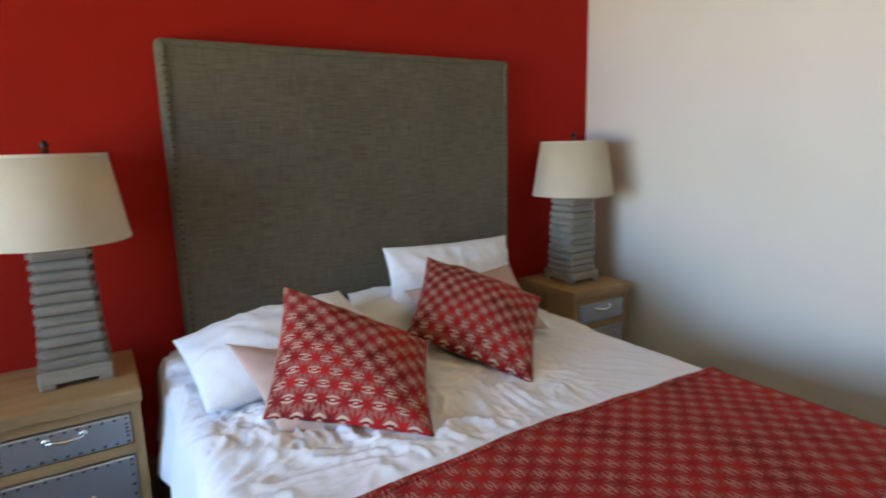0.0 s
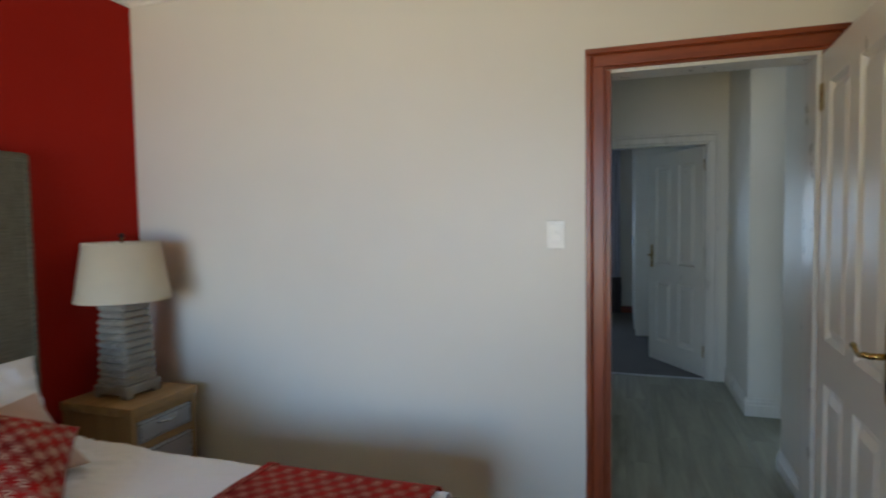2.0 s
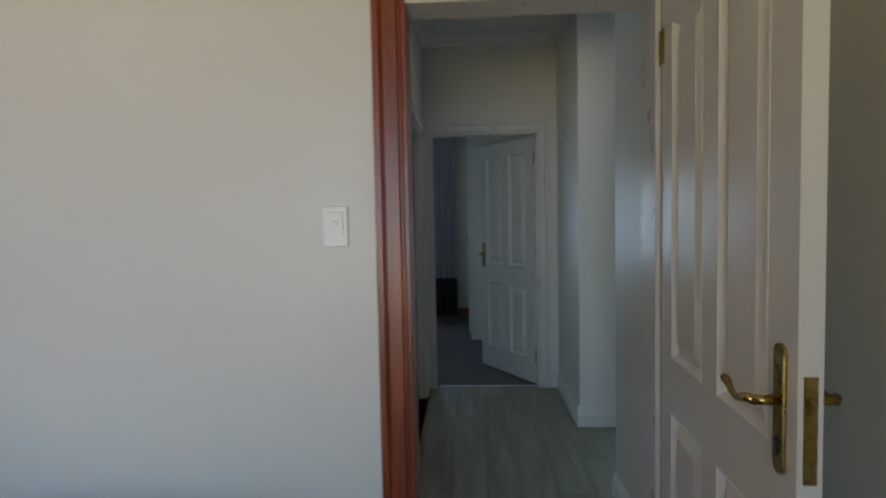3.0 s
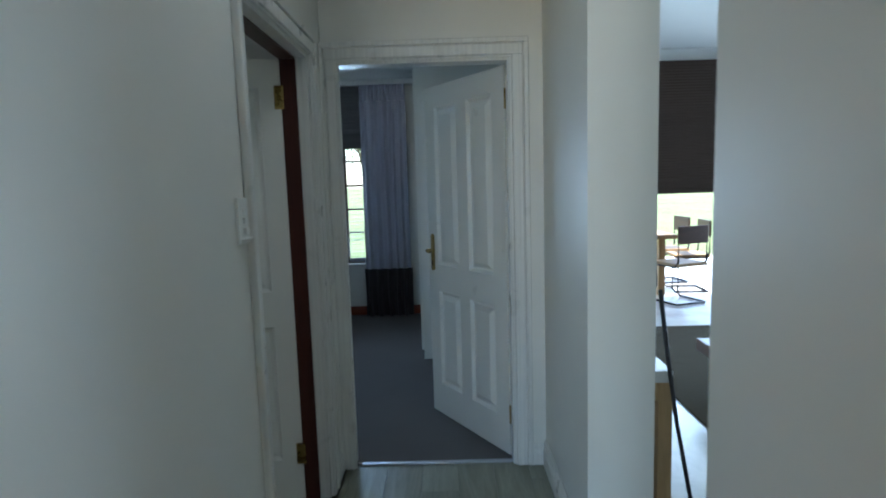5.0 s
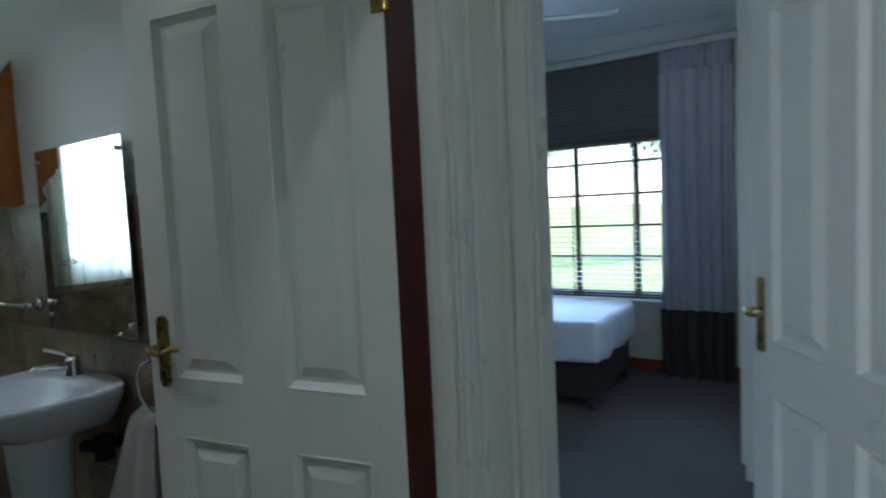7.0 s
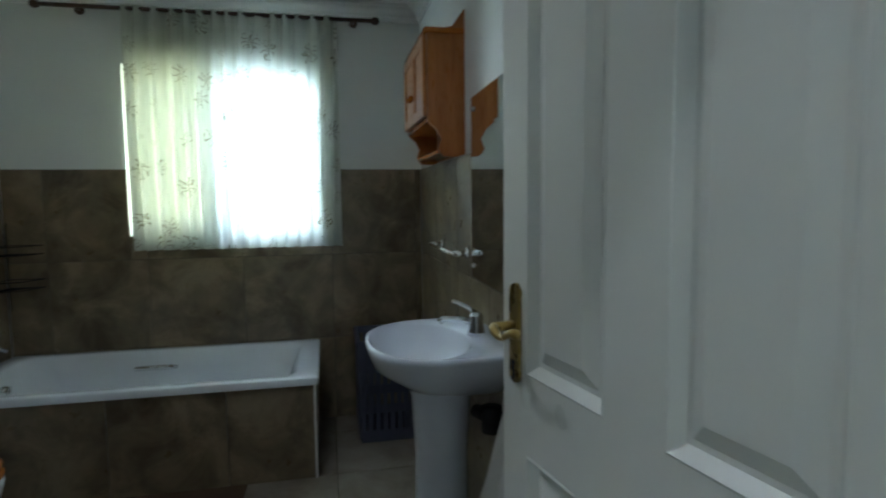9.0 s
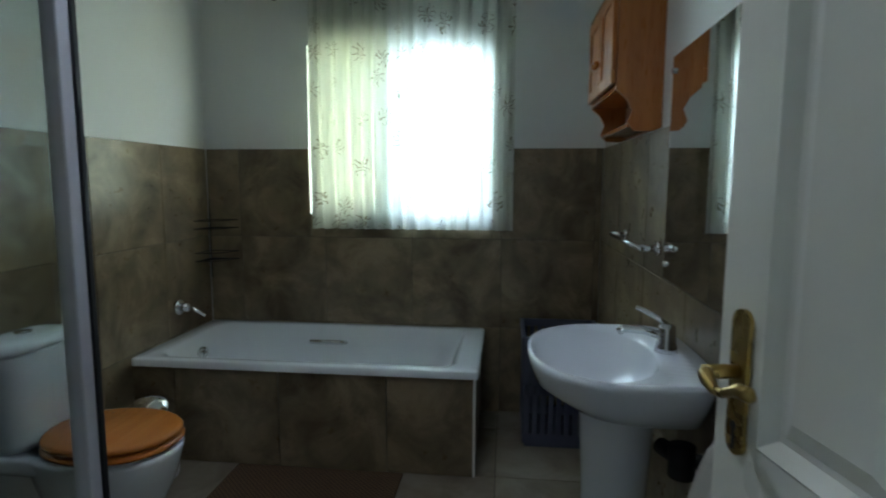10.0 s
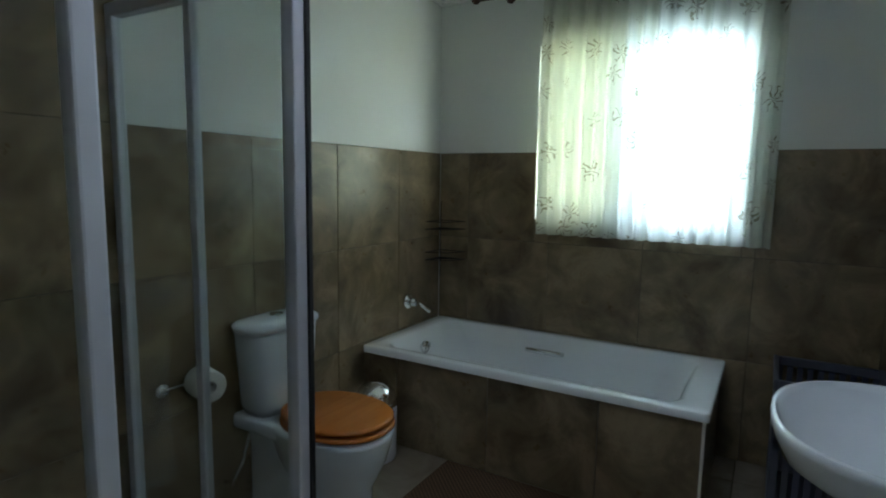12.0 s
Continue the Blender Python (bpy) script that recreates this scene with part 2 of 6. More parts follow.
TRIM = brushed_trim("white_gloss_trim_paint", (0.75, 0.735, 0.685))
DOORPAINT = paint("white_door_enamel", (0.80, 0.79, 0.73), 0.3, 0.04, 90, 0.08)
BATHPAINT = paint("white_bathroom_paint", (0.74, 0.75, 0.73), 0.5)
CHARCOAL = paint("charcoal_wall_paint", (0.045, 0.047, 0.045), 0.55, 0.1)
PLASTIC = paint("white_plastic", (0.78, 0.77, 0.73), 0.3, 0.02, 60, 0.02)
MAHOG_X = wood("mahogany_across", (0.13, 0.022, 0.007), (0.34, 0.075, 0.022), 0, 0.35)
MAHOG = wood("mahogany_upright", (0.13, 0.022, 0.007), (0.34, 0.075, 0.022), 2, 0.35)
DARKRED = wood("dark_mahogany", (0.035, 0.009, 0.006), (0.075, 0.02, 0.012), 2, 0.4)
DARKWOOD = wood("dark_brown_wood", (0.035, 0.012, 0.007), (0.08, 0.03, 0.016), 0, 0.4)
OAK = wood("limed_oak", (0.24, 0.14, 0.055), (0.46, 0.30, 0.14), 1, 0.5)
OAK_Z = wood("limed_oak_upright", (0.24, 0.14, 0.055), (0.46, 0.30, 0.14), 2, 0.5)
PINE = wood("orange_varnished_pine", (0.30, 0.10, 0.02), (0.50, 0.20, 0.05), 2, 0.3)
PINE_X = wood("orange_varnished_seat_wood", (0.40, 0.125, 0.018), (0.52, 0.175, 0.030), 0, 0.18)
GREYWOOD = wood("weathered_grey_wood", (0.16, 0.142, 0.118), (0.37, 0.335, 0.28), 1, 0.7)
LAMINATE = wood("grey_laminate", (0.13, 0.14, 0.105), (0.33, 0.33, 0.26), 1, 0.40, 0.6)
BRASS = metal("polished_brass", (0.42, 0.30, 0.10), 0.28)
CHROME = metal("chrome", (0.75, 0.76, 0.77), 0.1, 0.05)
ZINC = metal("brushed_zinc", (0.52, 0.54, 0.56), 0.5)
ALU = NT("satin_anodised_aluminium").out((0.62, 0.63, 0.72), 0.45, 0.15)
BLACKMETAL = metal("black_steel", (0.03, 0.03, 0.035), 0.4)
PORCELAIN = NT("white_porcelain").out((0.79, 0.83, 0.91), 0.08, Coat_Weight=0.4)
ENAMEL = NT("white_bath_enamel").out((0.77, 0.80, 0.84), 0.15, Coat_Weight=0.3)
BLACKRUBBER = NT("black_rubber").out((0.012, 0.012, 0.014), 0.6)
LINEN = linen("grey_green_linen", (0.19, 0.175, 0.132), (0.085, 0.076, 0.056))
WHITECOTTON = cloth("white_cotton", (0.82, 0.84, 0.91), (0.77, 0.79, 0.87), 900, 0.8, 3, 0.15)
BLUSH = cloth("blush_satin", (0.56, 0.41, 0.36), (0.47, 0.33, 0.29), 900, 0.55, 4, 0.1)
SHADECLOTH = sheer("cream_shade_linen", (0.88, 0.82, 0.68), 0.0)
STAR_C = star_fabric("star_cushion_fabric", 0.067, (0.40, 0.012, 0.012), (0.33, 0.115, 0.092), (0.60, 0.39, 0.30), (0.13, 0.006, 0.008))
STAR_T = star_fabric("star_throw_fabric", 0.066, (0.37, 0.012, 0.011), (0.31, 0.065, 0.050), (0.48, 0.22, 0.17), (0.20, 0.008, 0.010))
CARPET = cloth("grey_carpet", (0.135, 0.122, 0.115), (0.075, 0.068, 0.065), 260, 1.0, 2, 0.8)
TILE = stone_tile("brown_stone_tile", (0.085, 0.062, 0.035), (0.185, 0.14, 0.083), (0.34, 0.27, 0.17), 0.3)
FLOORTILE = stone_tile("beige_floor_tile", (0.17, 0.14, 0.105), (0.26, 0.22, 0.165), (0.34, 0.30, 0.235), 0.35)
PALETILE = stone_tile("pale_living_tile", (0.45, 0.44, 0.42), (0.55, 0.54, 0.51), (0.6, 0.59, 0.56), 0.2)
GROUT = paint("grey_grout", (0.10, 0.085, 0.065), 0.9)
MIRROR = NT("mirror_glass").out((0.88, 0.9, 0.9), 0.0, 1.0)
GLASS = glass("clear_glass", (0.97, 0.99, 0.98))
SHOWERGLASS = glass("shower_glass", (0.93, 0.95, 0.94))
TABLEGLASS = glass("table_glass", (0.75, 0.88, 0.88))
BATHSHEER = sheer("embroidered_voile", (0.72, 0.73, 0.66), 0.07, (0.20, 0.17, 0.10), 0.5)
CURTAINBLUE = cloth("silver_blue_curtain", (0.44, 0.44, 0.50), (0.34, 0.34, 0.40), 700, 0.7, 6, 0.15)
CURTAINDARK = cloth("dark_curtain_hem", (0.055, 0.045, 0.045), (0.035, 0.03, 0.03), 700, 0.8, 6, 0.15)
BLINDGREY = cloth("grey_roman_blind", (0.15, 0.145, 0.14), (0.11, 0.105, 0.10), 500, 0.9, 4, 0.3)
BLINDBROWN = cloth("brown_roman_blind", (0.078, 0.050, 0.038), (0.055, 0.036, 0.028), 500, 0.9, 4, 0.3)
BEDBASE = cloth("dark_brown_bed_base", (0.05, 0.035, 0.03), (0.03, 0.022, 0.02), 500, 0.9, 4, 0.3)
TOWEL = cloth("white_terry_towel", (0.62, 0.60, 0.56), (0.5, 0.48, 0.44), 320, 1.0, 8, 0.9)
BLUEPLASTIC = NT("blue_grey_plastic").out((0.085, 0.092, 0.14), 0.4)
PAPER = paint("white_paper", (0.82, 0.81, 0.79), 0.9)
LEAF = NT("green_leaf")
_v = LEAF.world()
LEAF = LEAF.out(LEAF.ramp(LEAF.noise(_v, 2.0, 3), [(0.3, (0.05, 0.09, 0.02)), (0.7, (0.13, 0.20, 0.045))]), 0.5)
BARK = wood("grey_bark", (0.06, 0.045, 0.03), (0.15, 0.12, 0.09), 2, 0.9)


def lawn_material():
    m = NT("lawn_grass")
    v = m.world()
    c = m.ramp(m.math("ADD", m.math("MULTIPLY", m.noise(v, 0.35, 4), 0.6), m.math("MULTIPLY", m.noise(v, 30, 3), 0.4)),
               [(0.3, (0.06, 0.10, 0.025)), (0.7, (0.17, 0.20, 0.07))])
    m.bump(m.noise(v, 60, 3), 0.8, 0.03)
    return m.out(c, 0.9)


LAWN = lawn_material()


def coir_material():
    m = NT("brown_woven_mat")
    v = m.coords("Object")
    ch = m.n("ShaderNodeTexChecker", Scale=90.0)
    m.l(v, ch.inputs["Vector"])
    c = m.mix(ch.outputs[1], (0.075, 0.045, 0.025), (0.18, 0.11, 0.058))
    c = m.mix(m.math("MULTIPLY", m.noise(v, 14, 4), 0.5), c, (0.07, 0.04, 0.025))
    m.bump(ch.outputs[1], 0.5, 0.004)
    return m.out(c, 0.95)


COIR = coir_material()


def ribbed_rug_material():
    m = NT("brown_ribbed_rug")
    v = m.coords("Object")
    wv = m.n("ShaderNodeTexWave", Scale=11.0, Distortion=0.25)
    wv.bands_direction = "Y"
    m.l(v, wv.inputs["Vector"])
    f = m.math("ADD", m.math("MULTIPLY", wv.outputs[1], 0.7), m.math("MULTIPLY", m.noise(v, 40, 3), 0.3))
    m.bump(wv.outputs[1], 0.7, 0.006)
    return m.out(m.ramp(f, [(0.2, (0.020, 0.016, 0.010)), (0.75, (0.075, 0.060, 0.036))]), 1.0, Specular_IOR_Level=0.1)


RUG = ribbed_rug_material()


# ---------- mesh helpers ----------
def box(bm, x0, y0, z0, x1, y1, z1, bevel=0.0, seg=2):
    r = bmesh.ops.create_cube(bm, size=1)
    vs = r["verts"]
    bmesh.ops.scale(bm, vec=(abs(x1 - x0), abs(y1 - y0), abs(z1 - z0)), verts=vs)
    bmesh.ops.translate(bm, vec=((x0 + x1) / 2, (y0 + y1) / 2, (z0 + z1) / 2), verts=vs)
    if bevel:
        es = list({e for v in vs for e in v.link_edges})
        bmesh.ops.bevel(bm, geom=es, offset=bevel, segments=seg, affect="EDGES", profile=0.6)
    return vs


def cyl(bm, p, q, r, r2=None, seg=20, caps=True):
    p, q = Vector(p), Vector(q)
    d = q - p
    res = bmesh.ops.create_cone(bm, cap_ends=caps, segments=seg, radius1=r, radius2=r if r2 is None else r2, depth=d.length)
    m = Matrix.Translation((p + q) / 2) @ d.to_track_quat("Z", "Y").to_matrix().to_4x4()
    bmesh.ops.transform(bm, matrix=m, verts=res["verts"])
    return res["verts"]


def ball(bm, c, r, sx=1, sy=1, sz=1, seg=16):
    res = bmesh.ops.create_uvsphere(bm, u_segments=seg, v_segments=max(6, seg // 2), radius=r)
    bmesh.ops.scale(bm, vec=(sx, sy, sz), verts=res["verts"])
    bmesh.ops.translate(bm, vec=c, verts=res["verts"])
    return res["verts"]


def tube(bm, pts, r, seg=10):
    rings = []
    pts = [Vector(p) for p in pts]
    for i, p in enumerate(pts):
        d = (pts[min(i + 1, len(pts) - 1)] - pts[max(i - 1, 0)]).normalized()
        q = d.to_track_quat("Z", "Y")
        rings.append([bm.verts.new(p + q @ Vector((r * math.cos(a), r * math.sin(a), 0))) for a in [math.tau * k / seg for k in range(seg)]])
    for a, b in zip(rings, rings[1:]):
        for k in range(seg):
            bm.faces.new((a[k], a[(k + 1) % seg], b[(k + 1) % seg], b[k]))
    bm.faces.new(rings[0][::-1])
    bm.faces.new(rings[-1])


def taper_tube(bm, pts, radii, seg=12):
    rings = []
    pts = [Vector(p) for p in pts]
    for i, (p, r) in enumerate(zip(pts, radii)):
        d = (pts[min(i + 1, len(pts) - 1)] - pts[max(i - 1, 0)]).normalized()
        q = d.to_track_quat("Z", "Y")
        rings.append([bm.verts.new(p + q @ Vector((r * math.cos(a), r * math.sin(a), 0))) for a in [math.tau * k / seg for k in range(seg)]])
    for a, b in zip(rings, rings[1:]):
        for k in range(seg):
            bm.faces.new((a[k], a[(k + 1) % seg], b[(k + 1) % seg], b[k]))
    bm.faces.new(rings[0][::-1])
    bm.faces.new(rings[-1])


def lathe(bm, profile, seg=32, sx=1.0, sy=1.0, center=(0, 0, 0)):
    rings = []
    for r, z in profile:
        rings.append([bm.verts.new((center[0] + r * sx * math.cos(a), center[1] + r * sy * math.sin(a), center[2] + z))
                      for a in [math.tau * k / seg for k in range(seg)]])
    for a, b in zip(rings, rings[1:]):
        for k in range(seg):
            bm.faces.new((a[k], a[(k + 1) % seg], b[(k + 1) % seg], b[k]))
    return rings


def loft(bm, rings, close=True):
    vs = [[bm.verts.new(p) for p in ring] for ring in rings]
    n = len(vs[0])
    for a, b in zip(vs, vs[1:]):
        for k in range(n if close else n - 1):
            bm.faces.new((a[k], a[(k + 1) % n], b[(k + 1) % n], b[k]))
    return vs


def finish(name, bm, mat, parent=None, label="", smooth=False, m=None):
    bmesh.ops.recalc_face_normals(bm, faces=bm.faces)
    me = bpy.data.meshes.new(name)
    bm.to_mesh(me)
    bm.free()
    if mat:
        me.materials.append(mat)
    if smooth:
        for p in me.polygons:
            p.use_smooth = True
    ob = new(name, me)
    if parent:
        ob.parent = parent
    if m is not None:
        ob.matrix_basis = m
    if label:
        tagged(ob, label)
    return ob


def part(name, bm, mat, parent, label="", smooth=False):
    return finish(name, bm, mat, parent, label, smooth)


def slab(name, x0, y0, z0, x1, y1, z1, mat, parent=None, bevel=0.0, label=""):
    bm = bmesh.new()
    box(bm, x0, y0, z0, x1, y1, z1, bevel)
    return finish(name, bm, mat, parent, label)


def thing(name, label, category, group="", m=None):
    ob = new(name)
    if m is not None:
        ob.matrix_basis = m
    return tagged(ob, label, category, group)


def rod(name, p, q, r, mat, parent, label="", r2=None, seg=16):
    bm = bmesh.new()
    cyl(bm, p, q, r, r2, seg)
    return finish(name, bm, mat, parent, label, True)


def setting(ob, label, category):
    return tagged(ob, label, category, "", "structure")


# ---------- structure ----------
RX = -2.88                       # red wall
BATH_X, BATH_Y0, BATH_Y1 = -3.70, 0.34, 2.59
HALL_L, HALL_R, HALL_END = -0.50, 0.556, 2.76
BED2_END = 6.24
LIV_END = 5.95


def wall(name, axis, c0, c1, a0, a1, z0, z1, mat, label, openings=()):
    """A wall along axis x or y between planes c0 and c1, with openings (a0, a1, z0, z1)."""
    bm = bmesh.new()

    def put(p0, p1, q0, q1):
        if p1 - p0 < 1e-4 or q1 - q0 < 1e-4:
            return
        if axis == "x":
            box(bm, p0, c0, q0, p1, c1, q1)
        else:
            box(bm, c0, p0, q0, c1, p1, q1)

    at = a0
    for b0, b1, k0, k1 in sorted(openings):
        put(at, b0, z0, z1)
        put(b0, b1, z0, k0)
        put(b0, b1, k1, z1)
        at = b1
    put(at, a1, z0, z1)
    return setting(finish(name, bm, mat), label, "wall")


H1, HH, HB, H2, HL = 2.70, 2.80, 2.42, 2.70, 2.72
wall("wall_red", "y", RX - 0.2, RX, -5.25, 0.0, 0, 2.9, RED, "deep red painted bedroom feature wall")
wall_door = wall("wall_bedroom_door", "x", 0.0, 0.15, RX - 0.2, 0.82, 0, 2.9, CREAM, "cream painted plaster wall with a doorway", [(-0.345, 0.435, 0, 2.04)])
wall("wall_bedroom_right", "y", 0.62, 0.82, -5.25, 0.0, 0, 2.9, CREAM, "cream painted plaster bedroom wall")
wall("wall_bedroom_window", "x", -5.45, -5.25, RX - 0.2, 0.82, 0, 2.9, CREAM, "cream painted plaster wall with a wide window", [(-2.4, -0.1, 0.45, 2.1)])
wall("wall_bath_side", "x", 0.152, BATH_Y0, BATH_X - 0.22, HALL_L - 0.002, 0, 2.9, BATHPAINT, "white painted bathroom wall above tiles")
wall("wall_bath_window", "y", BATH_X - 0.22, BATH_X, BATH_Y0, HALL_END, 0, 2.9, BATHPAINT, "white painted bathroom wall with a window", [(0.96, 1.99, 1.12, 2.05)])
wall("wall_bath_basin", "x", BATH_Y1, HALL_END + 0.12, BATH_X, HALL_L - 0.122, 0, 2.9, BATHPAINT, "white painted bathroom wall behind the basin")
wall("wall_hall_left", "y", HALL_L - 0.12, HALL_L, 0.152, HALL_END + 0.12, 0, 2.9, CREAM, "pale painted passage wall with the bathroom doorway", [(1.665, 2.495, 0, 2.02)])
wall("wall_hall_end", "x", HALL_END, HALL_END + 0.10, HALL_L + 0.001, 0.84, 0, 2.9, CREAM, "pale painted passage wall with a bedroom doorway", [(-0.445, 0.402, 0, 2.04)])
wall("wall_hall_right_near", "y", HALL_R, HALL_R + 0.24, 0.152, 1.0, 0, 2.9, CREAM, "pale painted passage wall beside an opening")
wall("wall_hall_right_pier", "y", HALL_R, HALL_R + 0.235, 1.90, HALL_END - 0.002, 0, 2.9, CREAM, "pale painted wall pier beside an opening")
wall("wall_second_bedroom_window", "x", BED2_END, BED2_END + 0.2, -4.2, 1.4, 0, 2.9, CREAM, "pale painted bedroom wall with a window", [(-2.06, -0.80, 0.585, 1.90)])
wall("wall_second_bedroom_left", "y", -4.2, -4.0, 2.9, BED2_END, 0, 2.9, CREAM, "pale painted bedroom wall")
wall("wall_second_bedroom_right", "y", 0.84, 1.0, HALL_END + 0.152, BED2_END, 0, 2.9, CREAM, "pale painted bedroom wall")
wall("wall_second_bedroom_back", "x", HALL_END + 0.13, HALL_END + 0.15, -4.2, HALL_L - 0.002, 0, 2.9, CREAM, "pale painted bedroom wall")
wall("wall_living_doors", "x", LIV_END, LIV_END + 0.28, 1.0, 8.0, 0, 2.9, CHARCOAL, "charcoal painted living room wall with wide openings", [(1.3, 3.42, 0, 2.02), (3.86, 6.4, 0, 2.02)])
# two walls out of view, added to close the living room against daylight
wall("wall_living_right", "y", 8.0, 8.2, -3.0, LIV_END + 0.28, 0, 2.9, CREAM, "unseen pale living room wall added to block daylight")
wall("wall_living_back", "x", -3.2, -3.0, 0.82, 8.2, 0, 2.9, CREAM, "unseen pale living room wall added to block daylight")

setting(slab("floor_bedroom", RX - 0.2, -5.45, -0.1, 1.6, 0.0, 0.0, CARPET), "grey brown carpet floor", "floor")
setting(slab("floor_second_bedroom", -4.2, HALL_END + 0.03, -0.1, 1.0, BED2_END + 0.2, 0.004, CARPET), "grey carpet floor", "floor")
setting(slab("floor_passage", HALL_L - 0.12, 0.0, -0.1, HALL_R + 0.24, HALL_END + 0.03, -0.012, GROUT), "grey laminate plank passage floor", "floor")
setting(slab("floor_bathroom", BATH_X - 0.2, BATH_Y0 - 0.1, -0.1, HALL_L - 0.12, BATH_Y1 + 0.1, -0.01, GROUT), "beige tiled bathroom floor", "floor")
setting(slab("floor_living", HALL_R + 0.24, -3.2, -0.1, 8.2, 10.2, -0.004, PALETILE), "pale polished tile living room and patio floor", "floor")


def ceiling(name, x0, y0, x1, y1, z, label):
    return setting(slab(name, x0, y0, z, x1, y1, z + 0.25, WHITE), label, "ceiling")


ceiling("ceiling_bedroom", RX, -5.25, 1.4, 0.0, H1, "white painted bedroom ceiling")
ceiling("ceiling_passage", HALL_L, 0.15, HALL_R + 0.235, HALL_END, HH, "white painted passage ceiling")
ceiling("ceiling_bathroom", BATH_X, BATH_Y0, HALL_L - 0.12, BATH_Y1, HB, "white painted bathroom ceiling")
ceiling("ceiling_second_bedroom", -4.0, HALL_END + 0.10, 0.84, BED2_END, H2, "white painted bedroom ceiling")
ceiling("ceiling_living", HALL_R + 0.24, -3.0, 8.0, LIV_END, HL, "white painted living room ceiling")
# out of view: added to keep sun and sky light out of the rooms
setting(slab("roof_slab", -4.4, -5.9, 2.96, 8.6, 6.9, 3.2, GROUT), "unseen flat roof slab added to block sun and sky", "roof")


def moulding(name, rect, profile, label, category="trim"):
    """A mitred band round a room: profile points are (offset from the wall, height)."""
    x0, y0, x1, y1 = rect
    bm = bmesh.new()
    cs = [[(x0 + d, y0 + d, z), (x1 - d, y0 + d, z), (x1 - d, y1 - d, z), (x0 + d, y1 - d, z)] for d, z in profile]
    loft(bm, cs + cs[:1])
    return setting(finish(name, bm, WHITE), label, category)


def cornice_profile(h, drop=0.085, out=0.085):
    pts = [(0.001, h - 0.001), (0.001, h - drop), (0.012, h - drop), (0.014, h - drop + 0.014), (0.024, h - drop + 0.018)]
    for i in range(6):
        a = math.pi / 2 * i / 5
        pts.append((0.028 + (out - 0.045) * (1 - math.cos(a)), h - drop + 0.022 + (drop - 0.042) * math.sin(a)))
    pts += [(out - 0.012, h - 0.014), (out, h - 0.012), (out, h - 0.001)]
    return pts


moulding("cornice_bedroom", (RX, -5.25, 0.62, 0.0), cornice_profile(H1), "white moulded plaster ceiling cornice")
moulding("cornice_passage", (HALL_L, 0.15, HALL_R, HALL_END), cornice_profile(HH), "white moulded plaster ceiling cornice")
moulding("cornice_bathroom", (BATH_X, BATH_Y0, HALL_L - 0.12, BATH_Y1), cornice_profile(HB), "white moulded plaster ceiling cornice")
moulding("cornice_second_bedroom", (-4.0, HALL_END + 0.151, 0.84, BED2_END), cornice_profile(H2, 0.13, 0.12), "white moulded plaster ceiling cornice")
moulding("cornice_living", (HALL_R + 0.24, -3.0, 8.0, LIV_END), cornice_profile(HL, 0.12, 0.11), "white moulded plaster ceiling cornice")


def skirting(name, axis, c, side, a0, a1, h, mat, label):
    """A stepped skirting board on the wall plane c, standing out to side (+1 or -1)."""
    bm = bmesh.new()
    prof = [(0.001, 0.001), (0.018, 0.001), (0.018, h * 0.6), (0.013, h * 0.66), (0.013, h * 0.8), (0.008, h * 0.86), (0.006, h), (0.001, h)]
    rings = []
    for a in (a0, a1):
        rings.append([(a, c + side * d, z) if axis == "x" else (c + side * d, a, z) for d, z in prof])
    vs = loft(bm, rings)
    bm.faces.new(vs[0])
    bm.faces.new(vs[1][::-1])
    return setting(finish(name, bm, mat), label, "skirting")


skirting("baseboard_bedroom_door_wall", "x", 0, -1, RX, -0.44, 0.10, MAHOG_X, "mahogany stained skirting board")
skirting("baseboard_bedroom_door_wall_right", "x", 0, -1, 0.53, 0.62, 0.10, MAHOG_X, "mahogany stained skirting board")
skirting("baseboard_red_wall", "y", RX, 1, -5.25, -0.02, 0.10, MAHOG, "mahogany stained skirting board")
skirting("baseboard_hall_left", "y", HALL_L, 1, 0.15, 1.612, 0.11, TRIM, "white painted stepped skirting board")
skirting("baseboard_hall_left_far", "y", HALL_L, 1, 2.59, HALL_END, 0.11, TRIM, "white painted stepped skirting board")
skirting("baseboard_hall_end", "x", HALL_END, -1, 0.49, HALL_R, 0.11, TRIM, "white painted stepped skirting board")
skirting("baseboard_hall_right", "y", HALL_R, -1, 0.15, 1.0, 0.11, TRIM, "white painted stepped skirting board")
skirting("baseboard_pier", "y", HALL_R, -1, 1.90, HALL_END, 0.13, TRIM, "white painted stepped skirting board")
skirting("baseboard_pier_end", "x", 1.90, -1, HALL_R - 0.018, HALL_R + 0.235, 0.13, TRIM, "white painted stepped skirting board")
skirting("baseboard_second_bedroom", "x", BED2_END, -1, -4.0, -0.1, 0.10, MAHOG_X, "mahogany stained skirting board")
skirting("baseboard_living_pier", "x", LIV_END, -1, 3.40, 3.88, 0.14, TRIM, "white painted skirting board round a dark pier")


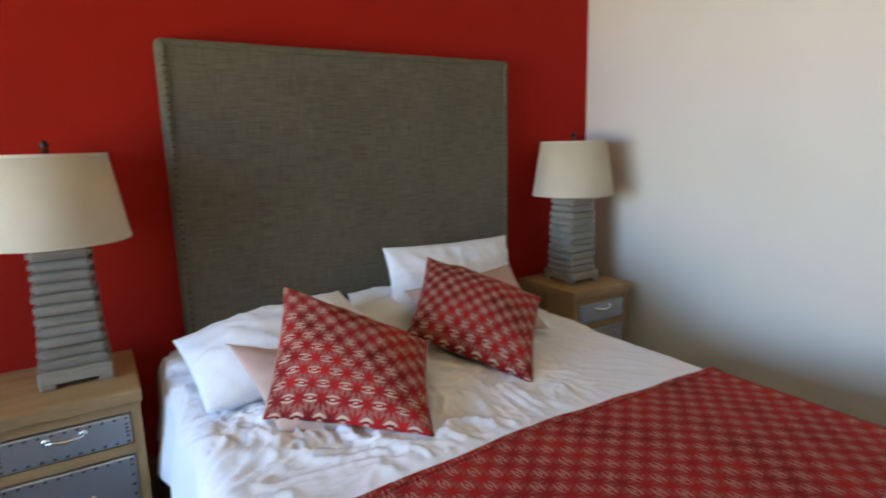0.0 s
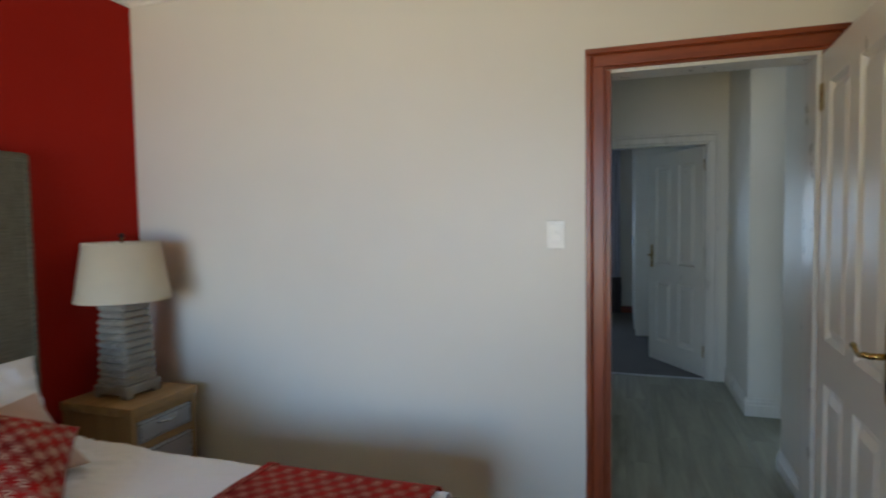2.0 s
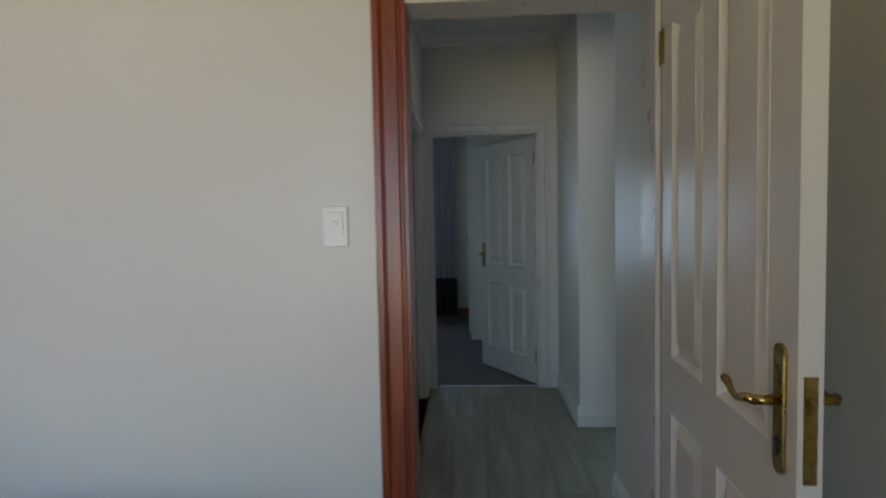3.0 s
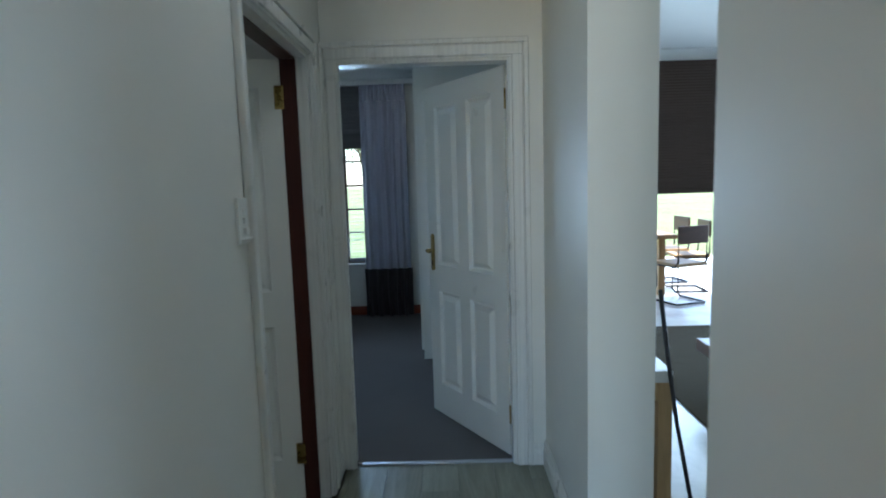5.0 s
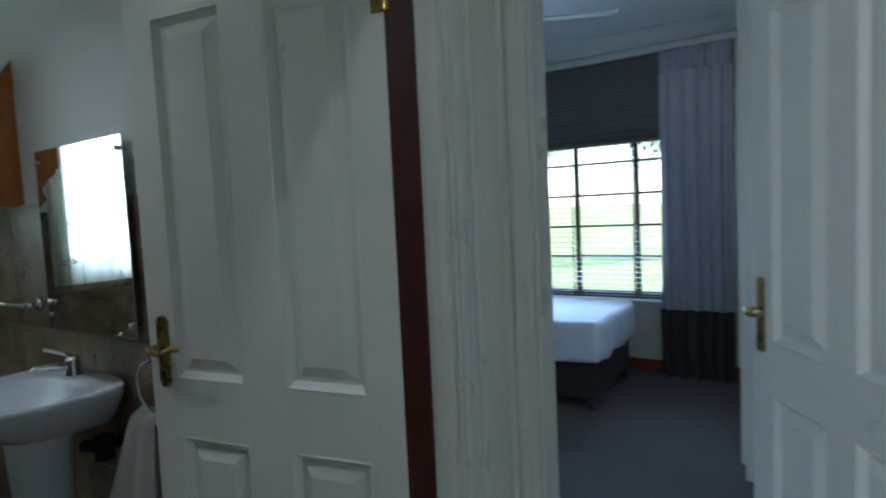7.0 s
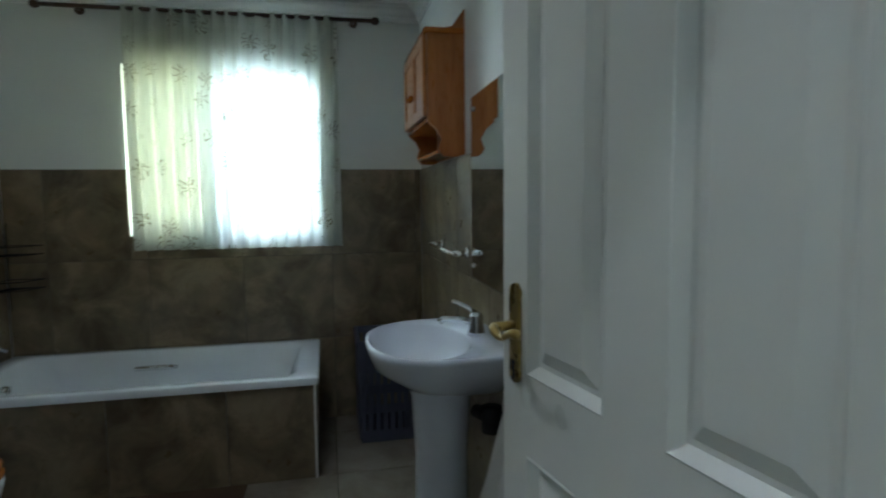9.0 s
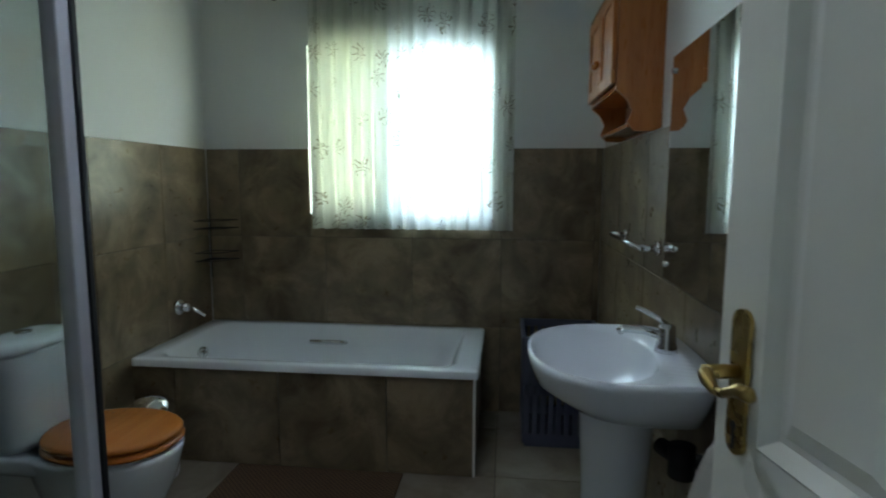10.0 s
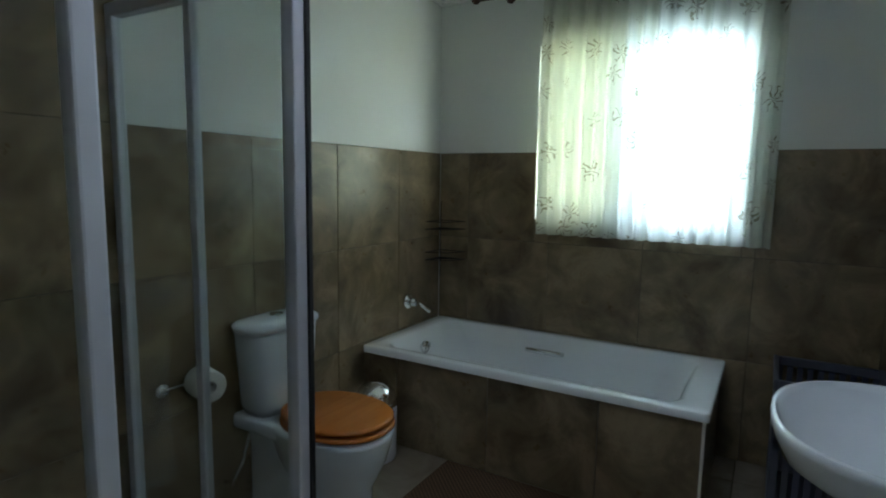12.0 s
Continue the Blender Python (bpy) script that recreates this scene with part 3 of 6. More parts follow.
# ---------- doors ----------
def casing(name, axis, c, side, a0, a1, top, mat_up, mat_across, label, w=0.088, w0=None):
    """Moulded architrave round an opening on the wall plane c, and its lining through the wall is separate."""
    root = setting(new(name), label, "door frame")
    steps = [(0.0, 0.12, 0.012), (0.12, 0.66, 0.019), (0.66, 0.74, 0.015), (0.74, 1.0, 0.025)]
    for nm, kind in (("jamb_casing", -1), ("jamb_casing", 1), ("head_casing", 0)):
        bm = bmesh.new()
        for s0, s1, t in steps:
            wl = w0 or w
            c0, c1 = c + side * 0.001, c + side * t
            if kind == 0:
                pts = (a0 - wl * s1, top + w * s0, a1 + w * s1, top + w * s1)
            elif kind < 0:
                pts = (a0 - wl * s1, 0.001, a0 - wl * s0, top + w * s0)
            else:
                pts = (a1 + w * s0, 0.001, a1 + w * s1, top + w * s0)
            if axis == "x":
                box(bm, pts[0], c0, pts[1], pts[2], c1, pts[3], 0.003, 1)
            else:
                box(bm, c0, pts[0], pts[1], c1, pts[2], pts[3], 0.003, 1)
        part(nm, bm, mat_across if kind == 0 else mat_up, root)
    return root


def lining(name, axis, c0, c1, a0, a1, top, mats, label):
    """Timber lining inside an opening with a door stop."""
    root = setting(new(name), label, "door frame")
    for mat, (nm, p) in zip(mats, (("lining_jamb", (a0 - 0.002, 0.0, a0 + 0.014, top)), ("lining_jamb", (a1 - 0.014, 0.0, a1 + 0.002, top)), ("lining_head", (a0 + 0.014, top - 0.014, a1 - 0.014, top + 0.002)))):
        bm = bmesh.new()
        if axis == "x":
            box(bm, p[0], c0, p[1], p[2], c1, p[3], 0.002, 1)
        else:
            box(bm, c0, p[0], p[1], c1, p[2], p[3], 0.002, 1)
        part(nm, bm, mat, root)
    return root


def door_leaf(name, label, w, h, m, flip=1, st=0.105, mid=0.10, rail=(0.80, 0.955), hz=1.03, ph=0.095):
    """A four-panel leaf: hinge edge at local x 0, width along x, thickness along y from 0 to 0.04."""
    root = setting(new(name), label, "door")
    root.matrix_basis = m
    T = 0.04
    rails = [(0.0, 0.20), rail, (h - 0.115, h)]
    cols = [(st, w / 2 - mid / 2), (w / 2 + mid / 2, w - st)]
    rows = [(rails[0][1], rails[1][0]), (rails[1][1], rails[2][0])]
    bm = bmesh.new()
    xs = [0, cols[0][0], cols[0][1], cols[1][0], cols[1][1], w]
    zs = [0.008, rows[0][0], rows[0][1], rows[1][0], rows[1][1], h]
    for yy, sgn in ((0.0, 1), (T, -1)):
        for i in range(5):
            for j in range(5):
                x0, x1, z0, z1 = xs[i], xs[i + 1], zs[j], zs[j + 1]
                if i in (1, 3) and j in (1, 3):
                    prev = None
                    for ins, dep in ((0, 0), (0.004, -0.002), (0.007, 0.001), (0.020, 0.0145), (0.028, 0.0148)):
                        ring = [bm.verts.new((a, yy + sgn * dep, b)) for a, b in ((x0 + ins, z0 + ins), (x1 - ins, z0 + ins), (x1 - ins, z1 - ins), (x0 + ins, z1 - ins))]
                        if prev:
                            for k in range(4):
                                bm.faces.new((prev[k], prev[(k + 1) % 4], ring[(k + 1) % 4], ring[k]))
                        prev = ring
                    bm.faces.new(prev)
                else:
                    bm.faces.new([bm.verts.new((a, yy, b)) for a, b in ((x0, z0), (x1, z0), (x1, z1), (x0, z1))])
    for e in (((0, 0), (0, T)), ((w, 0), (w, T))):
        (xa, ya), (xb, yb) = e
        bm.faces.new([bm.verts.new(p) for p in ((xa, ya, zs[0]), (xb, yb, zs[0]), (xb, yb, h), (xa, ya, h))])
    for z in (zs[0], h):
        bm.faces.new([bm.verts.new(p) for p in ((0, 0, z), (w, 0, z), (w, T, z), (0, T, z))])
    bmesh.ops.remove_doubles(bm, verts=bm.verts, dist=0.0003)
    part("leaf", bm, DOORPAINT, root)
    for x0, x1 in cols:
        for z0, z1 in rows:
            bm = bmesh.new()
            for yy, sgn in ((0.0, 1), (T, -1)):
                g = 0.029
                outer = [bm.verts.new((a, yy + sgn * 0.0143, b)) for a, b in ((x0 + g, z0 + g), (x1 - g, z0 + g), (x1 - g, z1 - g), (x0 + g, z1 - g))]
                g2 = 0.056
                inner = [bm.verts.new((a, yy + sgn * 0.001, b)) for a, b in ((x0 + g2, z0 + g2), (x1 - g2, z0 + g2), (x1 - g2, z1 - g2), (x0 + g2, z1 - g2))]
                for k in range(4):
                    bm.faces.new((outer[k], outer[(k + 1) % 4], inner[(k + 1) % 4], inner[k]))
                bm.faces.new(inner)
            part("panel", bm, DOORPAINT, root)
    hx = w - 0.052
    for sy, yf in ((-1, 0.0), (1, T)):
        bm = bmesh.new()
        box(bm, hx - 0.019, yf, hz - ph, hx + 0.019, yf + sy * 0.007, hz + ph, 0.003)
        cyl(bm, (hx, yf, hz + ph), (hx, yf + sy * 0.006, hz + ph), 0.019, seg=20)
        cyl(bm, (hx, yf, hz - ph), (hx, yf + sy * 0.006, hz - ph), 0.019, seg=20)
        plate = part("handle_plate", bm, BRASS, root, "polished brass backplate")
        bm = bmesh.new()
        cyl(bm, (hx, yf + sy * 0.004, hz + 0.015), (hx, yf + sy * 0.05, hz + 0.015), 0.009, seg=14)
        run = [(0.0, 0.046, 0.015), (0.010, 0.053, 0.016), (0.024, 0.057, 0.012), (0.040, 0.058, 0.007), (0.056, 0.058, 0.009), (0.072, 0.058, 0.017), (0.088, 0.057, 0.024), (0.100, 0.056, 0.024), (0.107, 0.055, 0.020)]
        taper_tube(bm, [(hx - a, yf + sy * b, hz + c) for a, b, c in run], [0.008, 0.009, 0.008, 0.0062, 0.0058, 0.0062, 0.008, 0.009, 0.005])
        part("lever", bm, BRASS, plate, "brass lever handle", True)
        bm = bmesh.new()
        cyl(bm, (hx, yf, hz - 0.055), (hx, yf + sy * 0.0085, hz - 0.055), 0.006, seg=10)
        box(bm, hx - 0.003, yf, hz - 0.085, hx + 0.003, yf + sy * 0.0082, hz - 0.055)
        part("keyhole", bm, BLACKRUBBER, plate, "dark keyhole")
    bm = bmesh.new()
    box(bm, w, 0.009, hz - 0.11, w + 0.003, T - 0.009, hz + 0.07, 0.001, 1)
    lock = part("lock_plate", bm, BRASS, root, "aged brass lock faceplate")
    bm = bmesh.new()
    box(bm, w + 0.002, 0.014, hz + 0.005, w + 0.012, T - 0.014, hz + 0.035, 0.002, 1)
    part("latch", bm, BRASS, lock)
    for z in (0.18, h - 0.21):
        bm = bmesh.new()
        box(bm, -0.003, T * 0.5 - 0.016, z, 0.0, T * 0.5 + 0.02, z + 0.1)
        cyl(bm, (-0.004, 0.0 if flip > 0 else T, z), (-0.004, 0.0 if flip > 0 else T, z + 0.1), 0.007, seg=10)
        box(bm, 0.0, -0.003 if flip > 0 else T, z, 0.03, 0.0 if flip > 0 else T + 0.003, z + 0.1)
        part("hinge", bm, BRASS, root, "dull brass butt hinge")
    return root


def leaf_pose(x, y, dx, dy):
    return pose(x, y, 0, 0, 0, math.degrees(math.atan2(dy, dx)))


casing("door_frame_bedroom", "x", 0.0, -1, -0.345, 0.435, 2.04, MAHOG, MAHOG_X, "mahogany stained moulded door frame")
lining("door_lining_bedroom", "x", 0.002, 0.148, -0.345, 0.435, 2.04, (MAHOG, TRIM, TRIM), "part mahogany, part white painted door lining")
casing("door_frame_bedroom_hall", "x", 0.15, 1, -0.345, 0.435, 2.04, TRIM, TRIM, "white painted moulded door frame")
casing("door_frame_bathroom", "y", HALL_L, 1, 1.665, 2.495, 2.02, TRIM, TRIM, "white painted moulded door frame of the bathroom", 0.088, 0.055)
lining("door_lining_bathroom", "y", HALL_L - 0.118, HALL_L - 0.002, 1.665, 2.495, 2.02, (TRIM, TRIM, TRIM), "white painted door lining")
setting(slab("door_rebate_bathroom_head", HALL_L - 0.118, 1.68, 2.0, HALL_L - 0.05, 2.472, 2.006, DARKRED), "dark mahogany rebate of the bathroom door head", "door frame")
setting(slab("door_rebate_bathroom", HALL_L - 0.118, 2.474, 0.0, HALL_L - 0.05, 2.480, 2.0, DARKRED), "dark mahogany rebate of the bathroom door", "door frame")
casing("door_frame_second_bedroom", "x", HALL_END, -1, -0.42, 0.40, 2.04, TRIM, TRIM, "white painted moulded door frame of the far bedroom")
lining("door_lining_second_bedroom", "x", HALL_END + 0.002, HALL_END + 0.098, -0.445, 0.402, 2.04, (TRIM, TRIM, TRIM), "white painted door lining")

door_leaf("door_1", "white four-panel bedroom door standing open with brass lever", 0.80, 2.02, leaf_pose(0.432, -0.02, -0.05, -0.8), 1)
door_leaf("door_2", "white four-panel bathroom door standing wide open with brass lever", 0.735, 2.0, leaf_pose(-0.624, 2.515, -0.98, -0.17), -1, 0.088, 0.12, (0.84, 0.988), 1.058, 0.074)
door_leaf("door_3", "white four-panel far bedroom door standing half open", 0.78, 2.02, leaf_pose(0.412, HALL_END + 0.106, -0.53, 0.84), 1)


# ---------- bedroom ----------
def fabric_grid(bm, nu, nv, fn, uvs):
    """A grid of points fn(u, v) for u, v in 0..1 with cloth coordinates uvs = (width, length)."""
    lay = bm.loops.layers.uv.verify()
    vs = [[bm.verts.new(fn(i / nu, j / nv)) for j in range(nv + 1)] for i in range(nu + 1)]
    for i in range(nu):
        for j in range(nv):
            f = bm.faces.new((vs[i][j], vs[i + 1][j], vs[i + 1][j + 1], vs[i][j + 1]))
            for lp, (a, b) in zip(f.loops, ((i, j), (i + 1, j), (i + 1, j + 1), (i, j + 1))):
                lp[lay].uv = (a / nu * uvs[0], b / nv * uvs[1])
    return vs


def pillow(name, label, category, corners, t, mat, wrinkle=0.010, seed=0.0, pinch=0.10, group="", n=44):
    """A stuffed cushion between its lower left, lower right, upper right and upper left corners."""
    bl, br, tr, tl = (Vector(c) for c in corners)
    mid = (bl + br + tr + tl) / 4
    up = ((br - bl) + (tr - tl)).cross((tl - bl) + (tr - br)).normalized()
    w, h = (br - bl).length, (tl - bl).length
    bm = bmesh.new()
    for s in (1, -1):
        def fn(u, v, s=s):
            a, b = 2 * u - 1, 2 * v - 1
            body = max(0.0, (1 - abs(a) ** 2.4) * (1 - abs(b) ** 2.4)) ** 0.6
            uu = 0.5 + a * 0.5 * (1 - pinch * (1 - b * b))
            vv = 0.5 + b * 0.5 * (1 - pinch * (1 - a * a))
            at = bl.lerp(br, uu).lerp(tl.lerp(tr, uu), vv)
            q = Vector((uu * w * 7 + seed, vv * h * 7, s * 3 + seed))
            fan = noise.noise(Vector((math.atan2(b, a) * 3.2 + seed, seed, s))) * max(abs(a), abs(b)) ** 2
            bent = Vector((q.x * 1.7 + q.y * 0.9, q.y * 0.45 - q.x * 0.3, q.z))
            fold = 1 - abs(noise.noise(bent + Vector((3, 1, 0)))) * 2.4
            z = s * t / 2 * body + wrinkle * body * (noise.noise(q * 0.45) * 1.6 + 0.75 * max(fold, 0) ** 2 * s + 0.25 * noise.noise(bent * 3.0))
            z += wrinkle * 1.2 * fan * min(1.0, body * 3) + wrinkle * 0.5 * noise.noise(q * 2.7) * min(1.0, body * 4 + 0.2)
            return at - mid + up * z
        fabric_grid(bm, n, n, fn, (w, h))
    bmesh.ops.remove_doubles(bm, verts=bm.verts, dist=0.003)
    ob = finish(name, bm, mat, None, "", True, pose(*mid))
    return tagged(ob, label, category, group)


BY0, BY1, BX0, BX1, BZ = -2.34, -0.86, RX + 0.11, -0.84, 0.545


def bed():
    root = thing("bed", "double bed base and mattress against a tall headboard", "bed")
    slab("base", BX0, BY0 + 0.03, 0.06, BX1 - 0.03, BY1 - 0.03, 0.30, BEDBASE, root, 0.02, "dark brown fabric bed base")
    slab("mattress", BX0, BY0 + 0.015, 0.30, BX1 - 0.015, BY1 - 0.015, BZ - 0.03, WHITECOTTON, root, 0.04, "white mattress")
    for x in (BX0 + 0.12, BX1 - 0.15):
        for y in (BY0 + 0.15, BY1 - 0.15):
            rod("leg", (x, y, 0.0), (x, y, 0.07), 0.025, DARKWOOD, root)


def headboard():
    root = thing("headboard", "tall grey-green linen upholstered headboard with studded edges", "headboard")
    x0, x1, y0, y1, z1 = RX + 0.005, RX + 0.105, -2.29, -0.67, 1.745
    bm = bmesh.new()
    box(bm, x0, y0, 0.1, x1, y1, z1, 0.022, 4)
    part("panel", bm, LINEN, root, "grey-green woven linen panel", False)
    for nm, ya in (("edge_band", y0), ("edge_band", y1)):
        bm = bmesh.new()
        s = 1 if ya == y0 else -1
        box(bm, x1 - 0.004, ya + s * 0.012, 0.12, x1 + 0.006, ya + s * 0.03, z1 - 0.02, 0.004)
        band = part(nm, bm, LINEN, root, "piped linen edge")
        bm = bmesh.new()
        for k in range(56):
            ball(bm, (x1 + 0.006, ya + s * 0.021, 0.2 + k * 0.0268), 0.0045, 0.6, 1, 1, 6)
        tagged(part("studs", bm, BLACKMETAL, band, "small metal upholstery studs", True), kind="stuff")
    bm = bmesh.new()
    box(bm, x1 - 0.004, y0 + 0.03, z1 - 0.03, x1 + 0.006, y1 - 0.03, z1 - 0.012, 0.004)
    part("edge_band", bm, LINEN, root, "piped linen edge")
    for y in (y0 + 0.1, y1 - 0.14):
        slab("leg", x0 + 0.01, y, 0.0, x0 + 0.06, y + 0.04, 0.12, DARKWOOD, root)


def drape(ob_name, label, parent, xa, xb, mat, lift, over, uvs_scale=1.0, wr=0.012, foot=False, seed=0.0, head=False, nu=250):
    """Bedclothes lying over the mattress and falling at both sides."""
    bm = bmesh.new()
    W = BY1 - BY0
    total = W + 2 * over
    nv = 270

    def fn(u, v):
        s = v * total - over
        x = xa + (xb - xa) * u + (0.014 * noise.noise(Vector((s * 3.1, seed, 0.5))) + 0.006 * noise.noise(Vector((s * 9, seed, 1.5)))) * (1 - u) * (not head)
        q = Vector((x * 3.2 + seed, s * 3.2, seed))
        amp = wr * (1.6 if head and x < -1.5 else 1.0)
        warp = Vector((noise.noise(q * 0.9 + Vector((9, 2, 0))), noise.noise(q * 0.9 + Vector((1, 7, 0))), 0))
        qq = Vector((q.x * 0.9 + q.y * 0.35, q.y * 1.3 - q.x * 0.5, seed)) + warp * 0.6
        crease = 1 - abs(noise.noise(qq * 1.5)) * 2.2
        fine = 1 - abs(noise.noise(qq * 3.6 + Vector((5, 5, 0)))) * 2.2
        q4 = Vector((qq.x * 8.5 + qq.y * 3.0, qq.y * 6.0, seed + 2)) + warp * 2.0
        crisp = 1 - abs(noise.noise(q4)) * 2.4
        calm = 1.0 if x < -1.62 else max(0.12, 1 - (x + 1.62) * 5)
        calm *= 1 - 0.80 * min(1.0, max(0.0, (s - 0.75) / 0.4)) * (x > -2.0)
        rumple = amp * calm * (0.9 * noise.noise(q) + 0.45 * max(crease, 0) ** 2 + 0.42 * max(fine, 0) ** 2 + 0.26 * max(crisp, 0) ** 2 + 0.15 * noise.noise(q * 7))
        R = 0.055
        if s < 0:
            d = -s
            a = min(d / R, math.pi / 2)
            y = BY0 - R * math.sin(a)
            z = BZ - R * (1 - math.cos(a)) - max(0, d - R * math.pi / 2)
            y -= 0.014 * math.sin(x * 17 + seed) * min(1, d / 0.2) + 0.02 * noise.noise(q * 1.7) * min(1, d / 0.2) + 0.05 * min(1, d / 0.4)
            return (x, y - lift, z + lift * (1 - min(1, d / 0.1)) + rumple * max(0.0, 1 - d / 0.15))
        if s > W:
            d = s - W
            a = min(d / R, math.pi / 2)
            y = BY1 + R * math.sin(a)
            z = BZ - R * (1 - math.cos(a)) - max(0, d - R * math.pi / 2)
            y += 0.014 * math.sin(x * 19 + 2 + seed) * min(1, d / 0.2) + 0.02 * noise.noise(q * 1.7) * min(1, d / 0.2) + 0.05 * min(1, d / 0.4)
            return (x, y + lift, z + lift * (1 - min(1, d / 0.1)) + rumple * max(0.0, 1 - d / 0.15))
        edge = min(1.0, min(s, W - s) / 0.12)
        z = BZ + lift + rumple + 0.025 * math.sin(math.pi * s / W) * edge
        if foot and x > BX1 - 0.02:
            f = x - (BX1 - 0.02)
            z -= f * f * 9
        return (x, BY0 + s, max(z, BZ - 0.01))

    fabric_grid(bm, nu, nv, fn, (abs(xb - xa) * uvs_scale, total * uvs_scale))
    ob = part(ob_name, bm, mat, parent, label, True)
    sol = ob.modifiers.new("thickness", "SOLIDIFY")
    sol.thickness, sol.offset = 0.006, -1
    return ob


def foot_fall(ob_name, label, parent, mat, lift, drop):
    bm = bmesh.new()

    def fn(u, v):
        y = BY0 - 0.02 + (BY1 - BY0 + 0.04) * u
        d = v * drop
        a = min(d / 0.05, math.pi / 2)
        x = BX1 + 0.02 + (0.05 + lift) * math.sin(a) + 0.012 * math.sin(y * 15) * min(1, d / 0.2)
        return (x, y, BZ - 0.012 + lift - 0.05 * (1 - math.cos(a)) - max(0, d - 0.0785))

    fabric_grid(bm, 60, 20, fn, (BY1 - BY0, drop))
    ob = part(ob_name, bm, mat, parent, label, True)
    sol = ob.modifiers.new("thickness", "SOLIDIFY")
    sol.thickness = 0.006
    return ob


def drawer_pull(parent, x, y, z):
    bm = bmesh.new()
    tube(bm, [(x, y - 0.05, z + 0.004), (x + 0.012, y - 0.045, z), (x + 0.018, y, z - 0.004), (x + 0.012, y + 0.045, z), (x, y + 0.05, z + 0.004)], 0.006)
    ball(bm, (x + 0.002, y - 0.05, z + 0.004), 0.011, 0.5, 1, 1, 10)
    ball(bm, (x + 0.002, y + 0.05, z + 0.004), 0.011, 0.5, 1, 1, 10)
    part("handle", bm, CHROME, parent, "polished metal pull handle", True)


def nightstand(y0, y1, note):
    root = thing("nightstand", "limed oak nightstand with riveted zinc drawer fronts " + note, "nightstand", "nightstands beside the bed")
    x0, x1, h = RX + 0.03, RX + 0.46, 0.58
    slab("top", x0 - 0.005, y0 - 0.008, h - 0.045, x1 + 0.008, y1 + 0.008, h, OAK, root, 0.006, "thick limed oak top")
    for y in (y0, y1 - 0.03):
        slab("side", x0, y, 0.0, x1, y + 0.03, h - 0.045, OAK_Z, root, 0.003)
    slab("back", x0, y0 + 0.03, 0.05, x0 + 0.015, y1 - 0.03, h - 0.05, OAK_Z, root)
    slab("rail", x1 - 0.03, y0 + 0.03, 0.36, x1 - 0.002, y1 - 0.03, 0.395, OAK, root, 0.002)
    slab("rail", x1 - 0.03, y0 + 0.03, 0.04, x1 - 0.002, y1 - 0.03, 0.08, OAK, root, 0.002)
    slab("rail", x1 - 0.03, y0 + 0.03, h - 0.075, x1 - 0.002, y1 - 0.03, h - 0.047, OAK, root, 0.002)
    for z0, z1 in ((0.40, h - 0.08), (0.085, 0.355)):
        bm = bmesh.new()
        box(bm, x1 - 0.3, y0 + 0.035, z0, x1 + 0.004, y1 - 0.035, z1, 0.003, 1)
        dr = part("drawer", bm, ZINC, root, "brushed zinc drawer front")
        bm = bmesh.new()
        n = 10
        for k in range(n + 1):
            y = y0 + 0.045 + (y1 - y0 - 0.09) * k / n
            for z in (z0 + 0.010, z1 - 0.010):
                ball(bm, (x1 + 0.004, y, z), 0.0045, 0.6, 1, 1, 6)
        for z in np.linspace(z0 + 0.03, z1 - 0.03, 4 if z1 - z0 < 0.2 else 7):
            for y in (y0 + 0.045, y1 - 0.045):
                ball(bm, (x1 + 0.004, y, float(z)), 0.0045, 0.6, 1, 1, 6)
        tagged(part("rivets", bm, BLACKMETAL, dr, "small dark rivets"), kind="stuff")
        drawer_pull(dr, x1 + 0.004, (y0 + y1) / 2, (z0 + z1) / 2 + 0.02)


